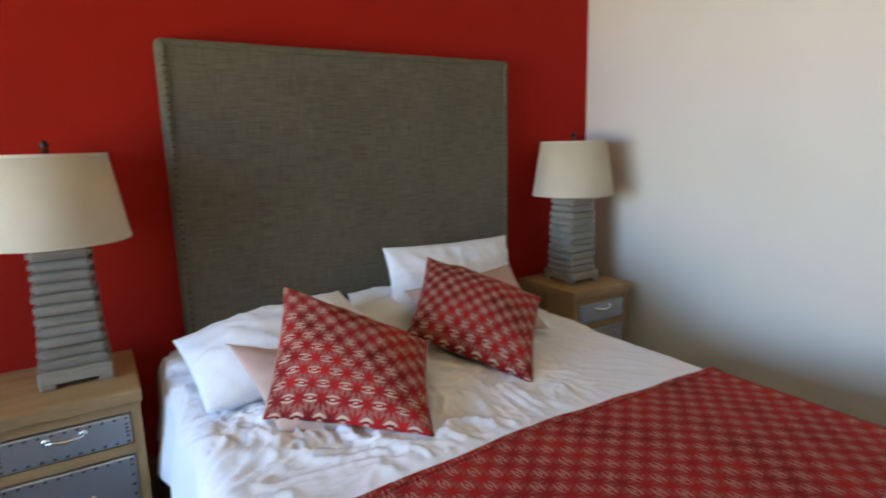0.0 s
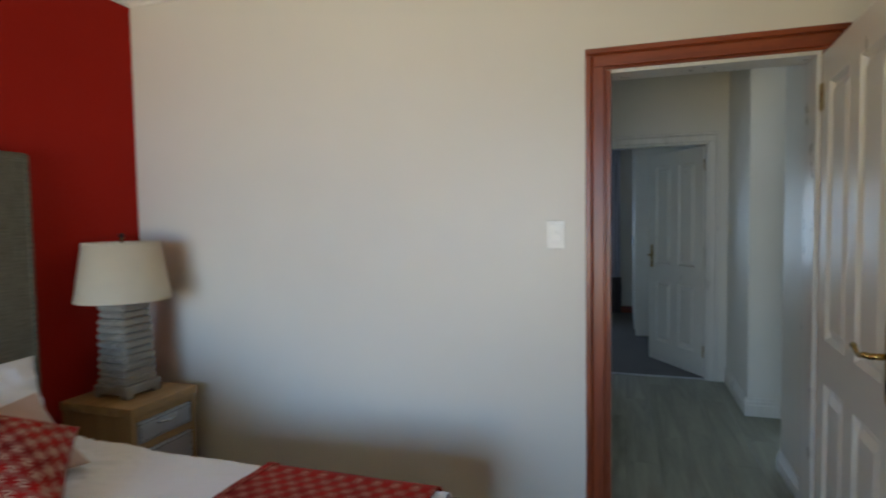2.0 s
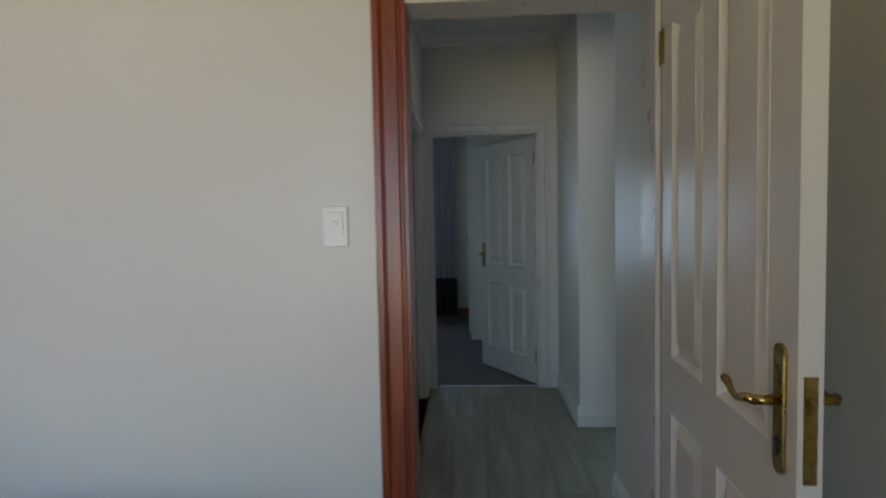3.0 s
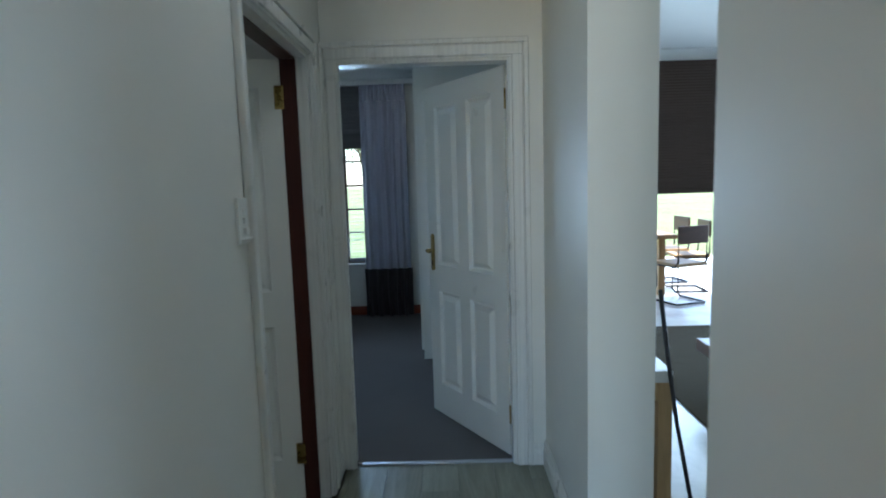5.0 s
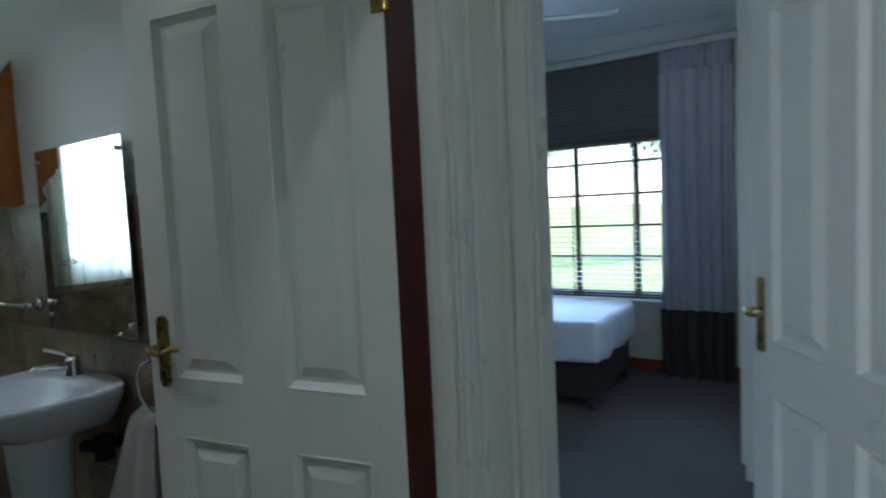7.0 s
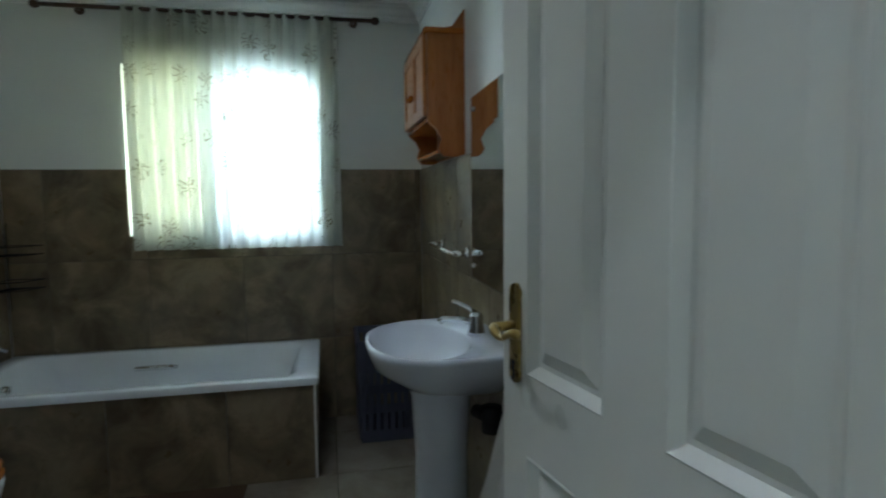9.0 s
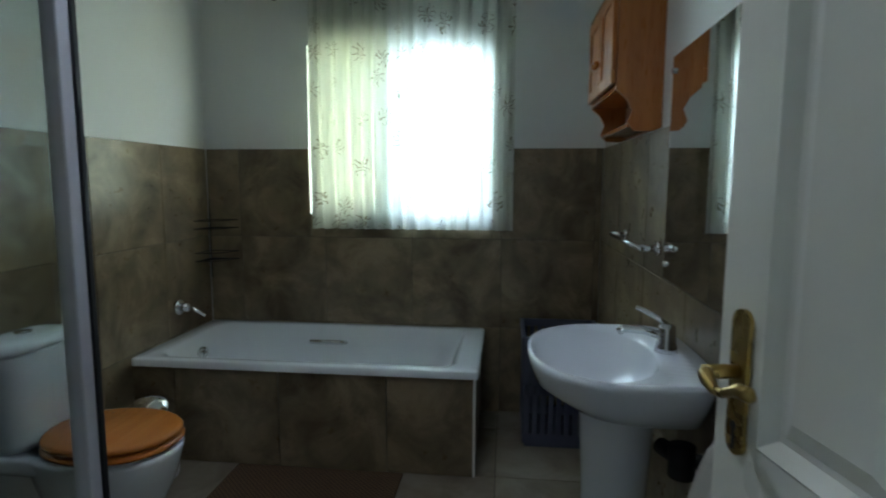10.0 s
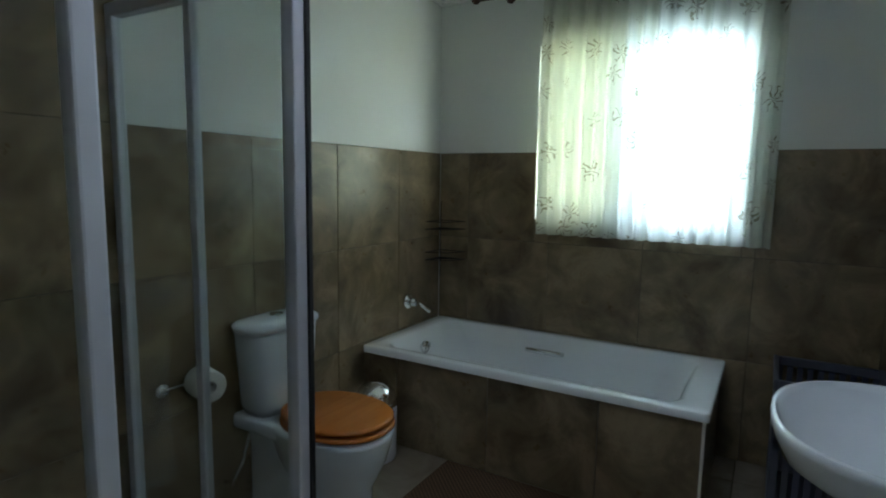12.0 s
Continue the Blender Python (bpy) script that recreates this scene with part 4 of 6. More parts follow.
def table_lamp(x, y, note):
    root = thing("table_lamp", "lamp with stacked grey wood base, cream shade " + note, "lamp", "bedside table lamps")
    z = 0.58
    bm = bmesh.new()
    for sx, sy in ((-1, -1), (1, -1), (1, 1), (-1, 1)):
        box(bm, x + sx * 0.082 - 0.022, y + sy * 0.082 - 0.022, z, x + sx * 0.082 + 0.022, y + sy * 0.082 + 0.022, z + 0.022, 0.003, 1)
    box(bm, x - 0.105, y - 0.105, z + 0.018, x + 0.105, y + 0.105, z + 0.062, 0.004, 1)
    part("foot", bm, GREYWOOD, root, "grey wood foot with cut-out sides")
    n, hz, z0 = 11, 0.036, z + 0.063
    for k in range(n):
        t = k / (n - 1)
        w = 0.088 - 0.012 * t + random.uniform(-0.0035, 0.0035)
        bm = bmesh.new()
        box(bm, x - w, y - w, z0 + k * hz, x + w, y + w, z0 + (k + 1) * hz - 0.0025, 0.0025, 1)
        za, zb = z0 + k * hz + 0.009, z0 + (k + 1) * hz - 0.010
        for s in (-1, 1):
            box(bm, x - w * 0.96, y + s * (w + 0.004) - 0.007, za, x + w * 0.96, y + s * (w + 0.004) + 0.007, zb, 0.002, 1)
            box(bm, x + s * (w + 0.001) - 0.004, y - w * 0.93, za - 0.002, x + s * (w + 0.001) + 0.004, y + w * 0.93, zb + 0.003, 0.002, 1)
        part("slab", bm, GREYWOOD, root)
    zt = z0 + n * hz
    rod("stem", (x, y, zt - 0.01), (x, y, 1.36), 0.008, BRASS, root, "thin metal stem")
    bm = bmesh.new()
    lathe(bm, [(0.215, 1.055), (0.172, 1.335), (0.169, 1.335), (0.212, 1.055), (0.215, 1.055)], 48, 1, 1, (x, y, 0))
    shade = part("shade", bm, SHADECLOTH, root, "cream linen drum shade", True)
    bm = bmesh.new()
    lathe(bm, [(0.2165, 1.052), (0.2165, 1.062), (0.211, 1.062), (0.211, 1.052), (0.2165, 1.052)], 48, 1, 1, (x, y, 0))
    part("rim", bm, SHADECLOTH, shade)
    bm = bmesh.new()
    lathe(bm, [(0.1735, 1.328), (0.1735, 1.338), (0.168, 1.338), (0.168, 1.328), (0.1735, 1.328)], 48, 1, 1, (x, y, 0))
    for k in range(3):
        a = math.tau * k / 3
        cyl(bm, (x, y, 1.318), (x + 0.17 * math.cos(a), y + 0.17 * math.sin(a), 1.33), 0.0025, seg=6)
    part("rim", bm, SHADECLOTH, shade)
    bm = bmesh.new()
    lathe(bm, [(0.0, 1.345), (0.012, 1.347), (0.006, 1.355), (0.014, 1.366), (0.009, 1.378), (0.0, 1.383)], 14, 1, 1, (x, y, 0))
    part("finial", bm, BLACKMETAL, root, "dark metal finial", True)


bed()
headboard()
duvet = thing("duvet", "rumpled white cotton duvet spread over the bed", "duvet")
drape("cover", "rumpled white cotton cover", duvet, BX0 + 0.03, BX1 + 0.03, WHITECOTTON, 0.012, 0.34, 1.0, 0.017, True, 0.0, True)
foot_fall("foot_end", "white cotton end hanging over the bed foot", duvet, WHITECOTTON, 0.0, 0.32)
throw = thing("bed_throw", "red and blush star patterned throw across the bed foot", "throw")
drape("cloth", "star patterned woven cloth", throw, -1.47, BX1 - 0.005, STAR_T, 0.024, 0.22, 1.0, 0.004, False, 4.0)
drape("hem", "folded hem of the throw", throw, -1.474, -1.452, STAR_T, 0.0285, 0.22, 1.0, 0.004, False, 4.0, False, 6)
nightstand(-2.92, -2.495, "near the camera")
nightstand(-0.53, -0.13, "in the room corner")
table_lamp(RX + 0.215, -2.66, "on the nightstand")
table_lamp(RX + 0.235, -0.335, "near the white wall")


pillow("pillow", "white cotton pillow lying slumped against the headboard", "pillow", [(-2.05, -2.345, 0.605), (-2.06, -1.70, 0.62), (-2.57, -1.73, 0.755), (-2.53, -2.37, 0.685)], 0.19, WHITECOTTON, 0.015, 1.3, 0.03, "white pillows")
pillow("pillow", "white cotton pillow propped upright against the headboard", "pillow", [(-2.44, -1.565, 0.615), (-2.42, -0.88, 0.60), (-2.64, -0.80, 0.880), (-2.64, -1.49, 0.895)], 0.15, WHITECOTTON, 0.014, 5.1, 0.07, "white pillows")
pillow("pillow", "white cotton pillow lying flat behind the others", "pillow", [(-2.36, -1.78, 0.60), (-2.36, -1.02, 0.60), (-2.70, -1.02, 0.68), (-2.70, -1.64, 0.70)], 0.12, WHITECOTTON, 0.016, 8.7, 0.05, "white pillows")
pillow("cushion", "blush satin scatter cushion under a patterned one", "cushion", [(-1.85, -2.195, 0.580), (-1.70, -1.87, 0.560), (-2.12, -1.84, 0.650), (-2.20, -2.250, 0.745)], 0.08, BLUSH, 0.006, 2.2, 0.06, "blush cushions")
pillow("cushion", "blush satin scatter cushion behind a patterned one", "cushion", [(-2.10, -1.52, 0.61), (-2.02, -1.075, 0.61), (-2.41, -0.965, 0.79), (-2.43, -1.50, 0.745)], 0.08, BLUSH, 0.006, 3.9, 0.06, "blush cushions")
pillow("patterned_cushion", "red and cream star patterned cushion leaning over", "cushion", [(-1.915, -2.225, 0.605), (-1.575, -1.875, 0.598), (-1.98, -1.650, 0.690), (-2.245, -2.045, 0.892)], 0.16, STAR_C, 0.008, 6.6, 0.06, "patterned cushions")
pillow("patterned_cushion", "dark red star patterned cushion propped upright", "cushion", [(-2.16, -1.640, 0.665), (-1.685, -1.445, 0.588), (-2.11, -1.035, 0.712), (-2.49, -1.35, 0.862)], 0.15, STAR_C, 0.008, 7.3, 0.06, "patterned cushions")


def light_switch(name, label, m, w, h, rockers):
    root = thing(name, label, "light switch", "", m)
    bm = bmesh.new()
    box(bm, -w / 2, -h / 2, 0, w / 2, h / 2, 0.010, 0.003, 2)
    part("plate", bm, PLASTIC, root)
    for k, (rx, ry, rw, rh) in enumerate(rockers):
        bm = bmesh.new()
        box(bm, rx - rw / 2, ry - rh / 2, 0.008, rx + rw / 2, ry + rh / 2, 0.0145 + 0.003 * k, 0.0015, 1)
        part("rocker", bm, PLASTIC, root)
    return root


light_switch("light_switch", "white plastic light switch with a single rocker", pose(-0.561, -0.001, 1.35, 90, 0, 0), 0.076, 0.125, [(0, 0.008, 0.05, 0.075), (0, 0.008, 0.016, 0.016)])
light_switch("light_switch", "white plastic light switch with three small rockers", pose(HALL_L + 0.001, 1.570, 1.365, 90, 0, 90), 0.072, 0.128, [(0.0, 0.028, 0.02, 0.018), (0.0, 0.0, 0.02, 0.018), (0.0, -0.028, 0.02, 0.018), (0.0, -0.05, 0.06, 0.004)])


# ---------- bedroom window ----------
def casement(name, label, axis, c, a0, a1, z0, z1, cols, rows, mat, t=0.045, bar=0.022):
    """A glazed window in the plane c: outer frame, glazing bars at given places, one pane."""
    root = setting(new(name), label, "window")

    def put(nm, p0, q0, p1, q1, d, m):
        bm = bmesh.new()
        if axis == "x":
            box(bm, p0, c - d, q0, p1, c + d, q1, 0.003, 1)
        else:
            box(bm, c - d, p0, q0, c + d, p1, q1, 0.003, 1)
        return part(nm, bm, m, root)

    put("frame", a0, z0, a0 + t, z1, 0.03, mat)
    put("frame", a1 - t, z0, a1, z1, 0.03, mat)
    put("frame", a0 + t, z0, a1 - t, z0 + t, 0.03, mat)
    put("frame", a0 + t, z1 - t, a1 - t, z1, 0.03, mat)
    xs = [a0 + t, *cols, a1 - t]
    zs = [z0 + t, *rows, z1 - t]
    for x in cols:
        put("mullion", x - bar, z0 + t, x + bar, z1 - t, 0.024, mat)
    for z in rows:
        put("glazing_bar", a0 + t, z - bar * 0.5, a1 - t, z + bar * 0.5, 0.016, mat)
    for i in range(len(xs) - 1):
        for j in range(len(zs) - 1):
            pn = put("pane", xs[i], zs[j], xs[i + 1], zs[j + 1], 0.002, GLASS)
            pn.visible_shadow = False
    return root


casement("window_bedroom", "dark wood framed wide bedroom window", "x", -5.36, -2.4, -0.1, 0.45, 2.1, [-1.63, -0.87], [1.0, 1.55], MAHOG)
casement("window_second_bedroom", "brown wood framed window with small panes", "x", BED2_END + 0.10, -2.06, -0.80, 0.60, 1.90, [-1.555, -1.05], [0.93, 1.19, 1.455, 1.72], DARKWOOD, 0.04, 0.020)
casement("window_bathroom", "white framed bathroom window with burglar bars", "y", BATH_X - 0.10, 0.96, 1.99, 1.12, 2.05, [1.47], [1.42, 1.72], TRIM)

# ---------- second bedroom ----------
def curtain_sheet(name, label, x0, x1, z0, z1, y, mat, parent, waves, depth, seed=0.0, axis="x"):
    bm = bmesh.new()

    def fn(u, v):
        a = x0 + (x1 - x0) * u
        ph = u * waves * math.tau + seed + 0.6 * math.sin(v * 3) + 2.2 * noise.noise(Vector((u * waves * 0.45, v * 0.5, seed)))
        deep = 0.75 + 0.6 * noise.noise(Vector((u * waves * 0.6, v * 0.4, seed + 4)))
        d = depth * deep * (math.sin(ph) + 0.3 * math.sin(2 * ph + 1)) * (0.65 + 0.35 * v) + 0.010 * noise.noise(Vector((u * 9, v * 3, seed)))
        z = z1 + (z0 - z1) * v
        return (a, y + d, z) if axis == "x" else (y + d, a, z)

    fabric_grid(bm, int(waves * 20), 14, fn, (abs(x1 - x0), abs(z1 - z0)))
    ob = finish(name, bm, mat, parent, label, True)
    return ob


def long_curtain():
    root = thing("curtain", "silver-blue curtain with dark hem drawn beside the window", "curtain")
    curtain_sheet("curtain_cloth", "silver-blue satin curtain cloth", -0.825, -0.33, 0.54, 2.34, BED2_END - 0.12, CURTAINBLUE, root, 5.5, 0.042)
    curtain_sheet("hem_band", "dark brown hem band", -0.84, -0.315, 0.012, 0.54, BED2_END - 0.12, CURTAINDARK, root, 5.5, 0.044)
    curtain_sheet("heading", "pleated grey heading", -0.82, -0.33, 2.34, 2.51, BED2_END - 0.12, CURTAINBLUE, root, 12, 0.014)
    slab("rail", -2.6, BED2_END - 0.10, 2.512, -0.17, BED2_END - 0.001, 2.565, TRIM, root, 0.004, "white painted curtain pelmet rail")


def roman_blind(name, label, x0, x1, z0, z1, y, mat, folds):
    root = thing(name, label, "blind")
    bm = bmesh.new()
    pts = [(0.0, z1)]
    top = z0 + folds * 0.05
    k = int((z1 - top) / 0.028)
    for i in range(1, k + 1):
        z = z1 + (top - z1) * i / k
        pts += [(-0.006, z + 0.012), (-0.005, z + 0.004), (0.0, z)]
    for i in range(folds):
        zz = top - i * 0.05
        pts += [(-0.02 - 0.004 * i, zz - 0.035), (-0.028 - 0.004 * i, zz - 0.055), (-0.008, zz - 0.045)]
    loft(bm, [[(x, y + d, z) for d, z in pts] for x in np.linspace(x0, x1, 6)], False)
    ob = part("cloth", bm, mat, root)
    sol = ob.modifiers.new("thickness", "SOLIDIFY")
    sol.thickness = 0.004
    slab("head_rail", x0, y - 0.01, z1 - 0.005, x1, y + 0.03, z1 + 0.03, mat, root, 0.003)


def venetian():
    root = thing("venetian_blind", "dark wooden venetian blind with slats open", "blind")
    x0, x1, y = -2.03, -0.83, BED2_END - 0.02
    me = None
    for k in range(30):
        z = 0.64 + k * 0.042
        if me is None:
            bm = bmesh.new()
            box(bm, x0, -0.018, -0.0012, x1, 0.018, 0.0012)
            ob = part("slat", bm, DARKWOOD, root)
            me = ob.data
        else:
            ob = new("slat", me)
            ob.parent = root
        ob.location = (0, y, z)
    slab("bottom_rail", x0, y - 0.02, 0.60, x1, y + 0.02, 0.618, DARKWOOD, root, 0.003)
    for x in (-1.555, -1.05):
        rod("ladder_tape", (x, y - 0.02, 0.61), (x, y - 0.02, 1.92), 0.006, DARKWOOD, root, "", None, 6)
    slab("head_rail", x0, y - 0.02, 1.895, x1, y + 0.02, 1.935, DARKWOOD, root, 0.003)


def second_bed():
    root = thing("bed", "bed with white bedding on a dark upholstered base", "bed")
    x0, x1, y0, y1 = -3.05, -1.05, 5.13, 6.08
    slab("base", x0, y0 + 0.03, 0.07, x1 - 0.02, y1 - 0.02, 0.33, BEDBASE, root, 0.02, "dark brown fabric bed base")
    slab("mattress", x0 + 0.03, y0 + 0.03, 0.33, x1 - 0.03, y1 - 0.03, 0.56, WHITECOTTON, root, 0.05)
    bm = bmesh.new()
    box(bm, x0, y0 - 0.015, 0.335, x1 + 0.02, y1 + 0.015, 0.605, 0.055, 4)
    bmesh.ops.subdivide_edges(bm, edges=[e for e in bm.edges if e.calc_length() > 0.15], cuts=14, use_grid_fill=True)
    for v in bm.verts:
        q = Vector(v.co)
        low = max(0.0, (0.60 - q.z) / 0.27)
        sway = 0.016 * math.sin(q.x * 13 + q.y * 17) * low + 0.012 * noise.noise(q * 6)
        v.co.x += sway * 0.7 + (0.02 * low if q.x > x1 - 0.05 else 0)
        v.co.y -= sway * 0.7 + (0.02 * low if q.y < y0 + 0.05 else 0)
        v.co.z += 0.014 * noise.noise(q * 3.5) + 0.007 * noise.noise(q * 11) - (0.02 * low * (0.5 + noise.noise(q * 5)) if q.z < 0.36 else 0)
    part("coverlet", bm, WHITECOTTON, root, "white cotton coverlet", True)
    for x in (x0 + 0.1, x1 - 0.06):
        for y in (y0 + 0.07, y1 - 0.08):
            rod("leg", (x, y, 0.004), (x, y, 0.08), 0.03, DARKWOOD, root, "", 0.035)


def built_in_cupboard():
    root = thing("built_in_cupboard", "white built-in cupboard beside the curtain", "cupboard")
    slab("carcass", -0.14, 4.55, 0.0, 0.838, 6.05, 2.6, DOORPAINT, root, 0.004)
    for k in range(3):
        y = 4.56 + k * 0.50
        d = slab("cupboard_door", -0.16, y, 0.08, -0.141, y + 0.485, 2.55, DOORPAINT, root, 0.004)
        slab("knob", -0.178, y + 0.44, 1.05, -0.16, y + 0.455, 1.16, ZINC, d, 0.003)
    slab("plinth", -0.13, 4.56, 0.004, -0.139, 6.04, 0.08, DARKWOOD, root)


def downlight(x, y, z):
    root = thing("downlight", "small round recessed ceiling downlight switched on", "ceiling light")
    bm = bmesh.new()
    lathe(bm, [(0.030, -0.001), (0.043, -0.001), (0.043, -0.006), (0.034, -0.009), (0.030, -0.004)], 24, 1, 1, (x, y, z))
    part("ring", bm, CHROME, root, "chrome trim ring", True)
    bm = bmesh.new()
    cyl(bm, (x, y, z - 0.004), (x, y, z - 0.001), 0.030, seg=24)
    part("lens", bm, emit("downlight_lens", (1.0, 0.97, 0.9), 25.0), root)


def ceiling_fan_light(x, y):
    root = thing("ceiling_fan", "white ceiling fan with still blades", "ceiling fan")
    bm = bmesh.new()
    lathe(bm, [(0.0, 0.0), (0.06, 0.0), (0.06, -0.03), (0.015, -0.05), (0.015, -0.16), (0.09, -0.17), (0.10, -0.23), (0.04, -0.26), (0.0, -0.26)], 24, 1, 1, (x, y, H2))
    part("motor", bm, PLASTIC, root, "", True)
    for k in range(4):
        bm = bmesh.new()
        box(bm, 0.10, -0.06, -0.004, 0.58, 0.06, 0.004, 0.003, 1)
        b = part("blade", bm, PLASTIC, root)
        b.matrix_basis = pose(x, y, H2 - 0.20, 8, 0, 25 + 90 * k)


long_curtain()
roman_blind("roman_blind", "grey ribbed roman blind half raised over the window", -2.10, -0.80, 1.86, 2.475, BED2_END - 0.055, BLINDGREY, 4)
setting(slab("window_sill", -2.10, BED2_END - 0.05, 0.565, -0.76, BED2_END + 0.06, 0.584, TRIM, None, 0.004), "white painted window sill", "window sill")
venetian()
second_bed()
built_in_cupboard()
downlight(-0.50, 5.22, H2)
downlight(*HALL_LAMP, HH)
downlight(*BATH_LAMP, HB)
ceiling_fan_light(-1.35, 4.75)


# ---------- bathroom ----------
def tub():
    root = thing("bathtub", "white enamel bathtub set in a tiled surround", "bathtub")
    x0, x1, y0, y1, z = BATH_X + 0.012, -2.93, BATH_Y0 + 0.012, 1.962, 0.49
    bm = bmesh.new()

    def ring(ix0, iy0, ix1, iy1, zz, r, n=8):
        pts = []
        for cx, cy, a0 in ((ix1 - r, iy1 - r, 0), (ix0 + r, iy1 - r, 90), (ix0 + r, iy0 + r, 180), (ix1 - r, iy0 + r, 270)):
            for k in range(n + 1):
                a = radians(a0 + 90 * k / n)
                pts.append((cx + r * math.cos(a), cy + r * math.sin(a), zz))
        return pts

    prof = [(0.0, 0.0, z - 0.035, 0.02), (-0.0, -0.0, z - 0.006, 0.02), (0.006, 0.006, z, 0.022), (0.055, 0.075, z, 0.09), (0.066, 0.09, z - 0.008, 0.10), (0.085, 0.12, z - 0.10, 0.12),
            (0.115, 0.17, z - 0.30, 0.14), (0.15, 0.22, z - 0.38, 0.14), (0.21, 0.30, z - 0.40, 0.10), (0.30, 0.60, z - 0.405, 0.05)]
    vs = loft(bm, [ring(x0 + a, y0 + b, x1 - a, y1 - b * (1.25 if b > 0.01 else 1), zz, r) for a, b, zz, r in prof])
    bm.faces.new(vs[-1])
    part("basin", bm, ENAMEL, root, "white enamel tub", True)
    bm = bmesh.new()
    yy, zz = 1.08, z - 0.09
    tube(bm, [(x0 + 0.085, yy - 0.10, zz), (x0 + 0.12, yy - 0.09, zz + 0.01), (x0 + 0.125, yy, zz + 0.012), (x0 + 0.12, yy + 0.09, zz + 0.01), (x0 + 0.085, yy + 0.10, zz)], 0.013)
    part("grab_handle", bm, CHROME, root, "chrome grab handle", True)
    bm = bmesh.new()
    cyl(bm, (-3.33, y0 + 0.115, z - 0.09), (-3.33, y0 + 0.14, z - 0.095), 0.034, seg=20)
    cyl(bm, (-3.33, y0 + 0.14, z - 0.095), (-3.33, y0 + 0.15, z - 0.097), 0.016, seg=16)
    part("overflow", bm, CHROME, root, "chrome overflow knob", True)
    sur = thing("bath_surround", "brown tiled bath surround with white edge trim", "bath surround")
    slab("core", x1 - 0.055, y0, 0.0, x1 - 0.0305, y1 - 0.035, z - 0.04, GROUT, sur)
    slab("core", x0 + 0.02, y1 - 0.055, 0.0, x1 - 0.06, y1 - 0.0305, z - 0.04, GROUT, sur)
    for ya, yb in ((y0, 0.552), (0.556, 1.05), (1.054, 1.55), (1.554, y1 - 0.022)):
        slab("tile", x1 - 0.03, ya, 0.002, x1 - 0.018, yb, z - 0.038, TILE, sur, 0.0015)
    for xa, xb in ((x0 + 0.02, -3.44), (-3.436, x1 - 0.035)):
        slab("tile", xa, y1 - 0.03, 0.002, xb, y1 - 0.018, z - 0.038, TILE, sur, 0.0015)
    slab("corner_trim", x1 - 0.028, y1 - 0.024, 0.002, x1 - 0.014, y1 - 0.013, z - 0.037, PLASTIC, sur, 0.002, "white plastic corner trim")


def bath_tap():
    root = thing("bath_tap", "chrome wall mounted bath mixer lever", "tap")
    bm = bmesh.new()
    cyl(bm, (-3.34, BATH_Y0 + 0.010, 0.64), (-3.34, BATH_Y0 + 0.022, 0.64), 0.04, seg=24)
    cyl(bm, (-3.34, BATH_Y0 + 0.02, 0.64), (-3.34, BATH_Y0 + 0.065, 0.64), 0.022, seg=20)
    part("body", bm, CHROME, root, "", True)
    bm = bmesh.new()
    tube(bm, [(-3.34, BATH_Y0 + 0.06, 0.645), (-3.345, BATH_Y0 + 0.10, 0.63), (-3.36, BATH_Y0 + 0.15, 0.595)], 0.010)
    part("lever", bm, CHROME, root, "", True)


def soap_rack():
    root = thing("shower_rack", "dark wire two-tier soap rack in the bath corner", "rack")
    x, y = BATH_X + 0.025, BATH_Y0 + 0.025
    for z in (0.86, 1.04):
        bm = bmesh.new()
        for dz in (0.0, 0.045):
            tube(bm, [(x, y, z + dz), (x + 0.17, y, z + dz), (x + 0.12, y + 0.12, z + dz), (x, y + 0.17, z + dz), (x, y, z + dz)], 0.0028, 6)
        for k in range(6):
            cyl(bm, (x + 0.028 * k, y, z), (x, y + 0.028 * k + 0.004, z), 0.0018, seg=5)
        part("basket", bm, BLACKMETAL, root)
    bm = bmesh.new()
    tube(bm, [(x, y, 0.74), (x, y, 1.18), (x + 0.02, y + 0.02, 1.20)], 0.003, 6)
    part("upright", bm, BLACKMETAL, root)


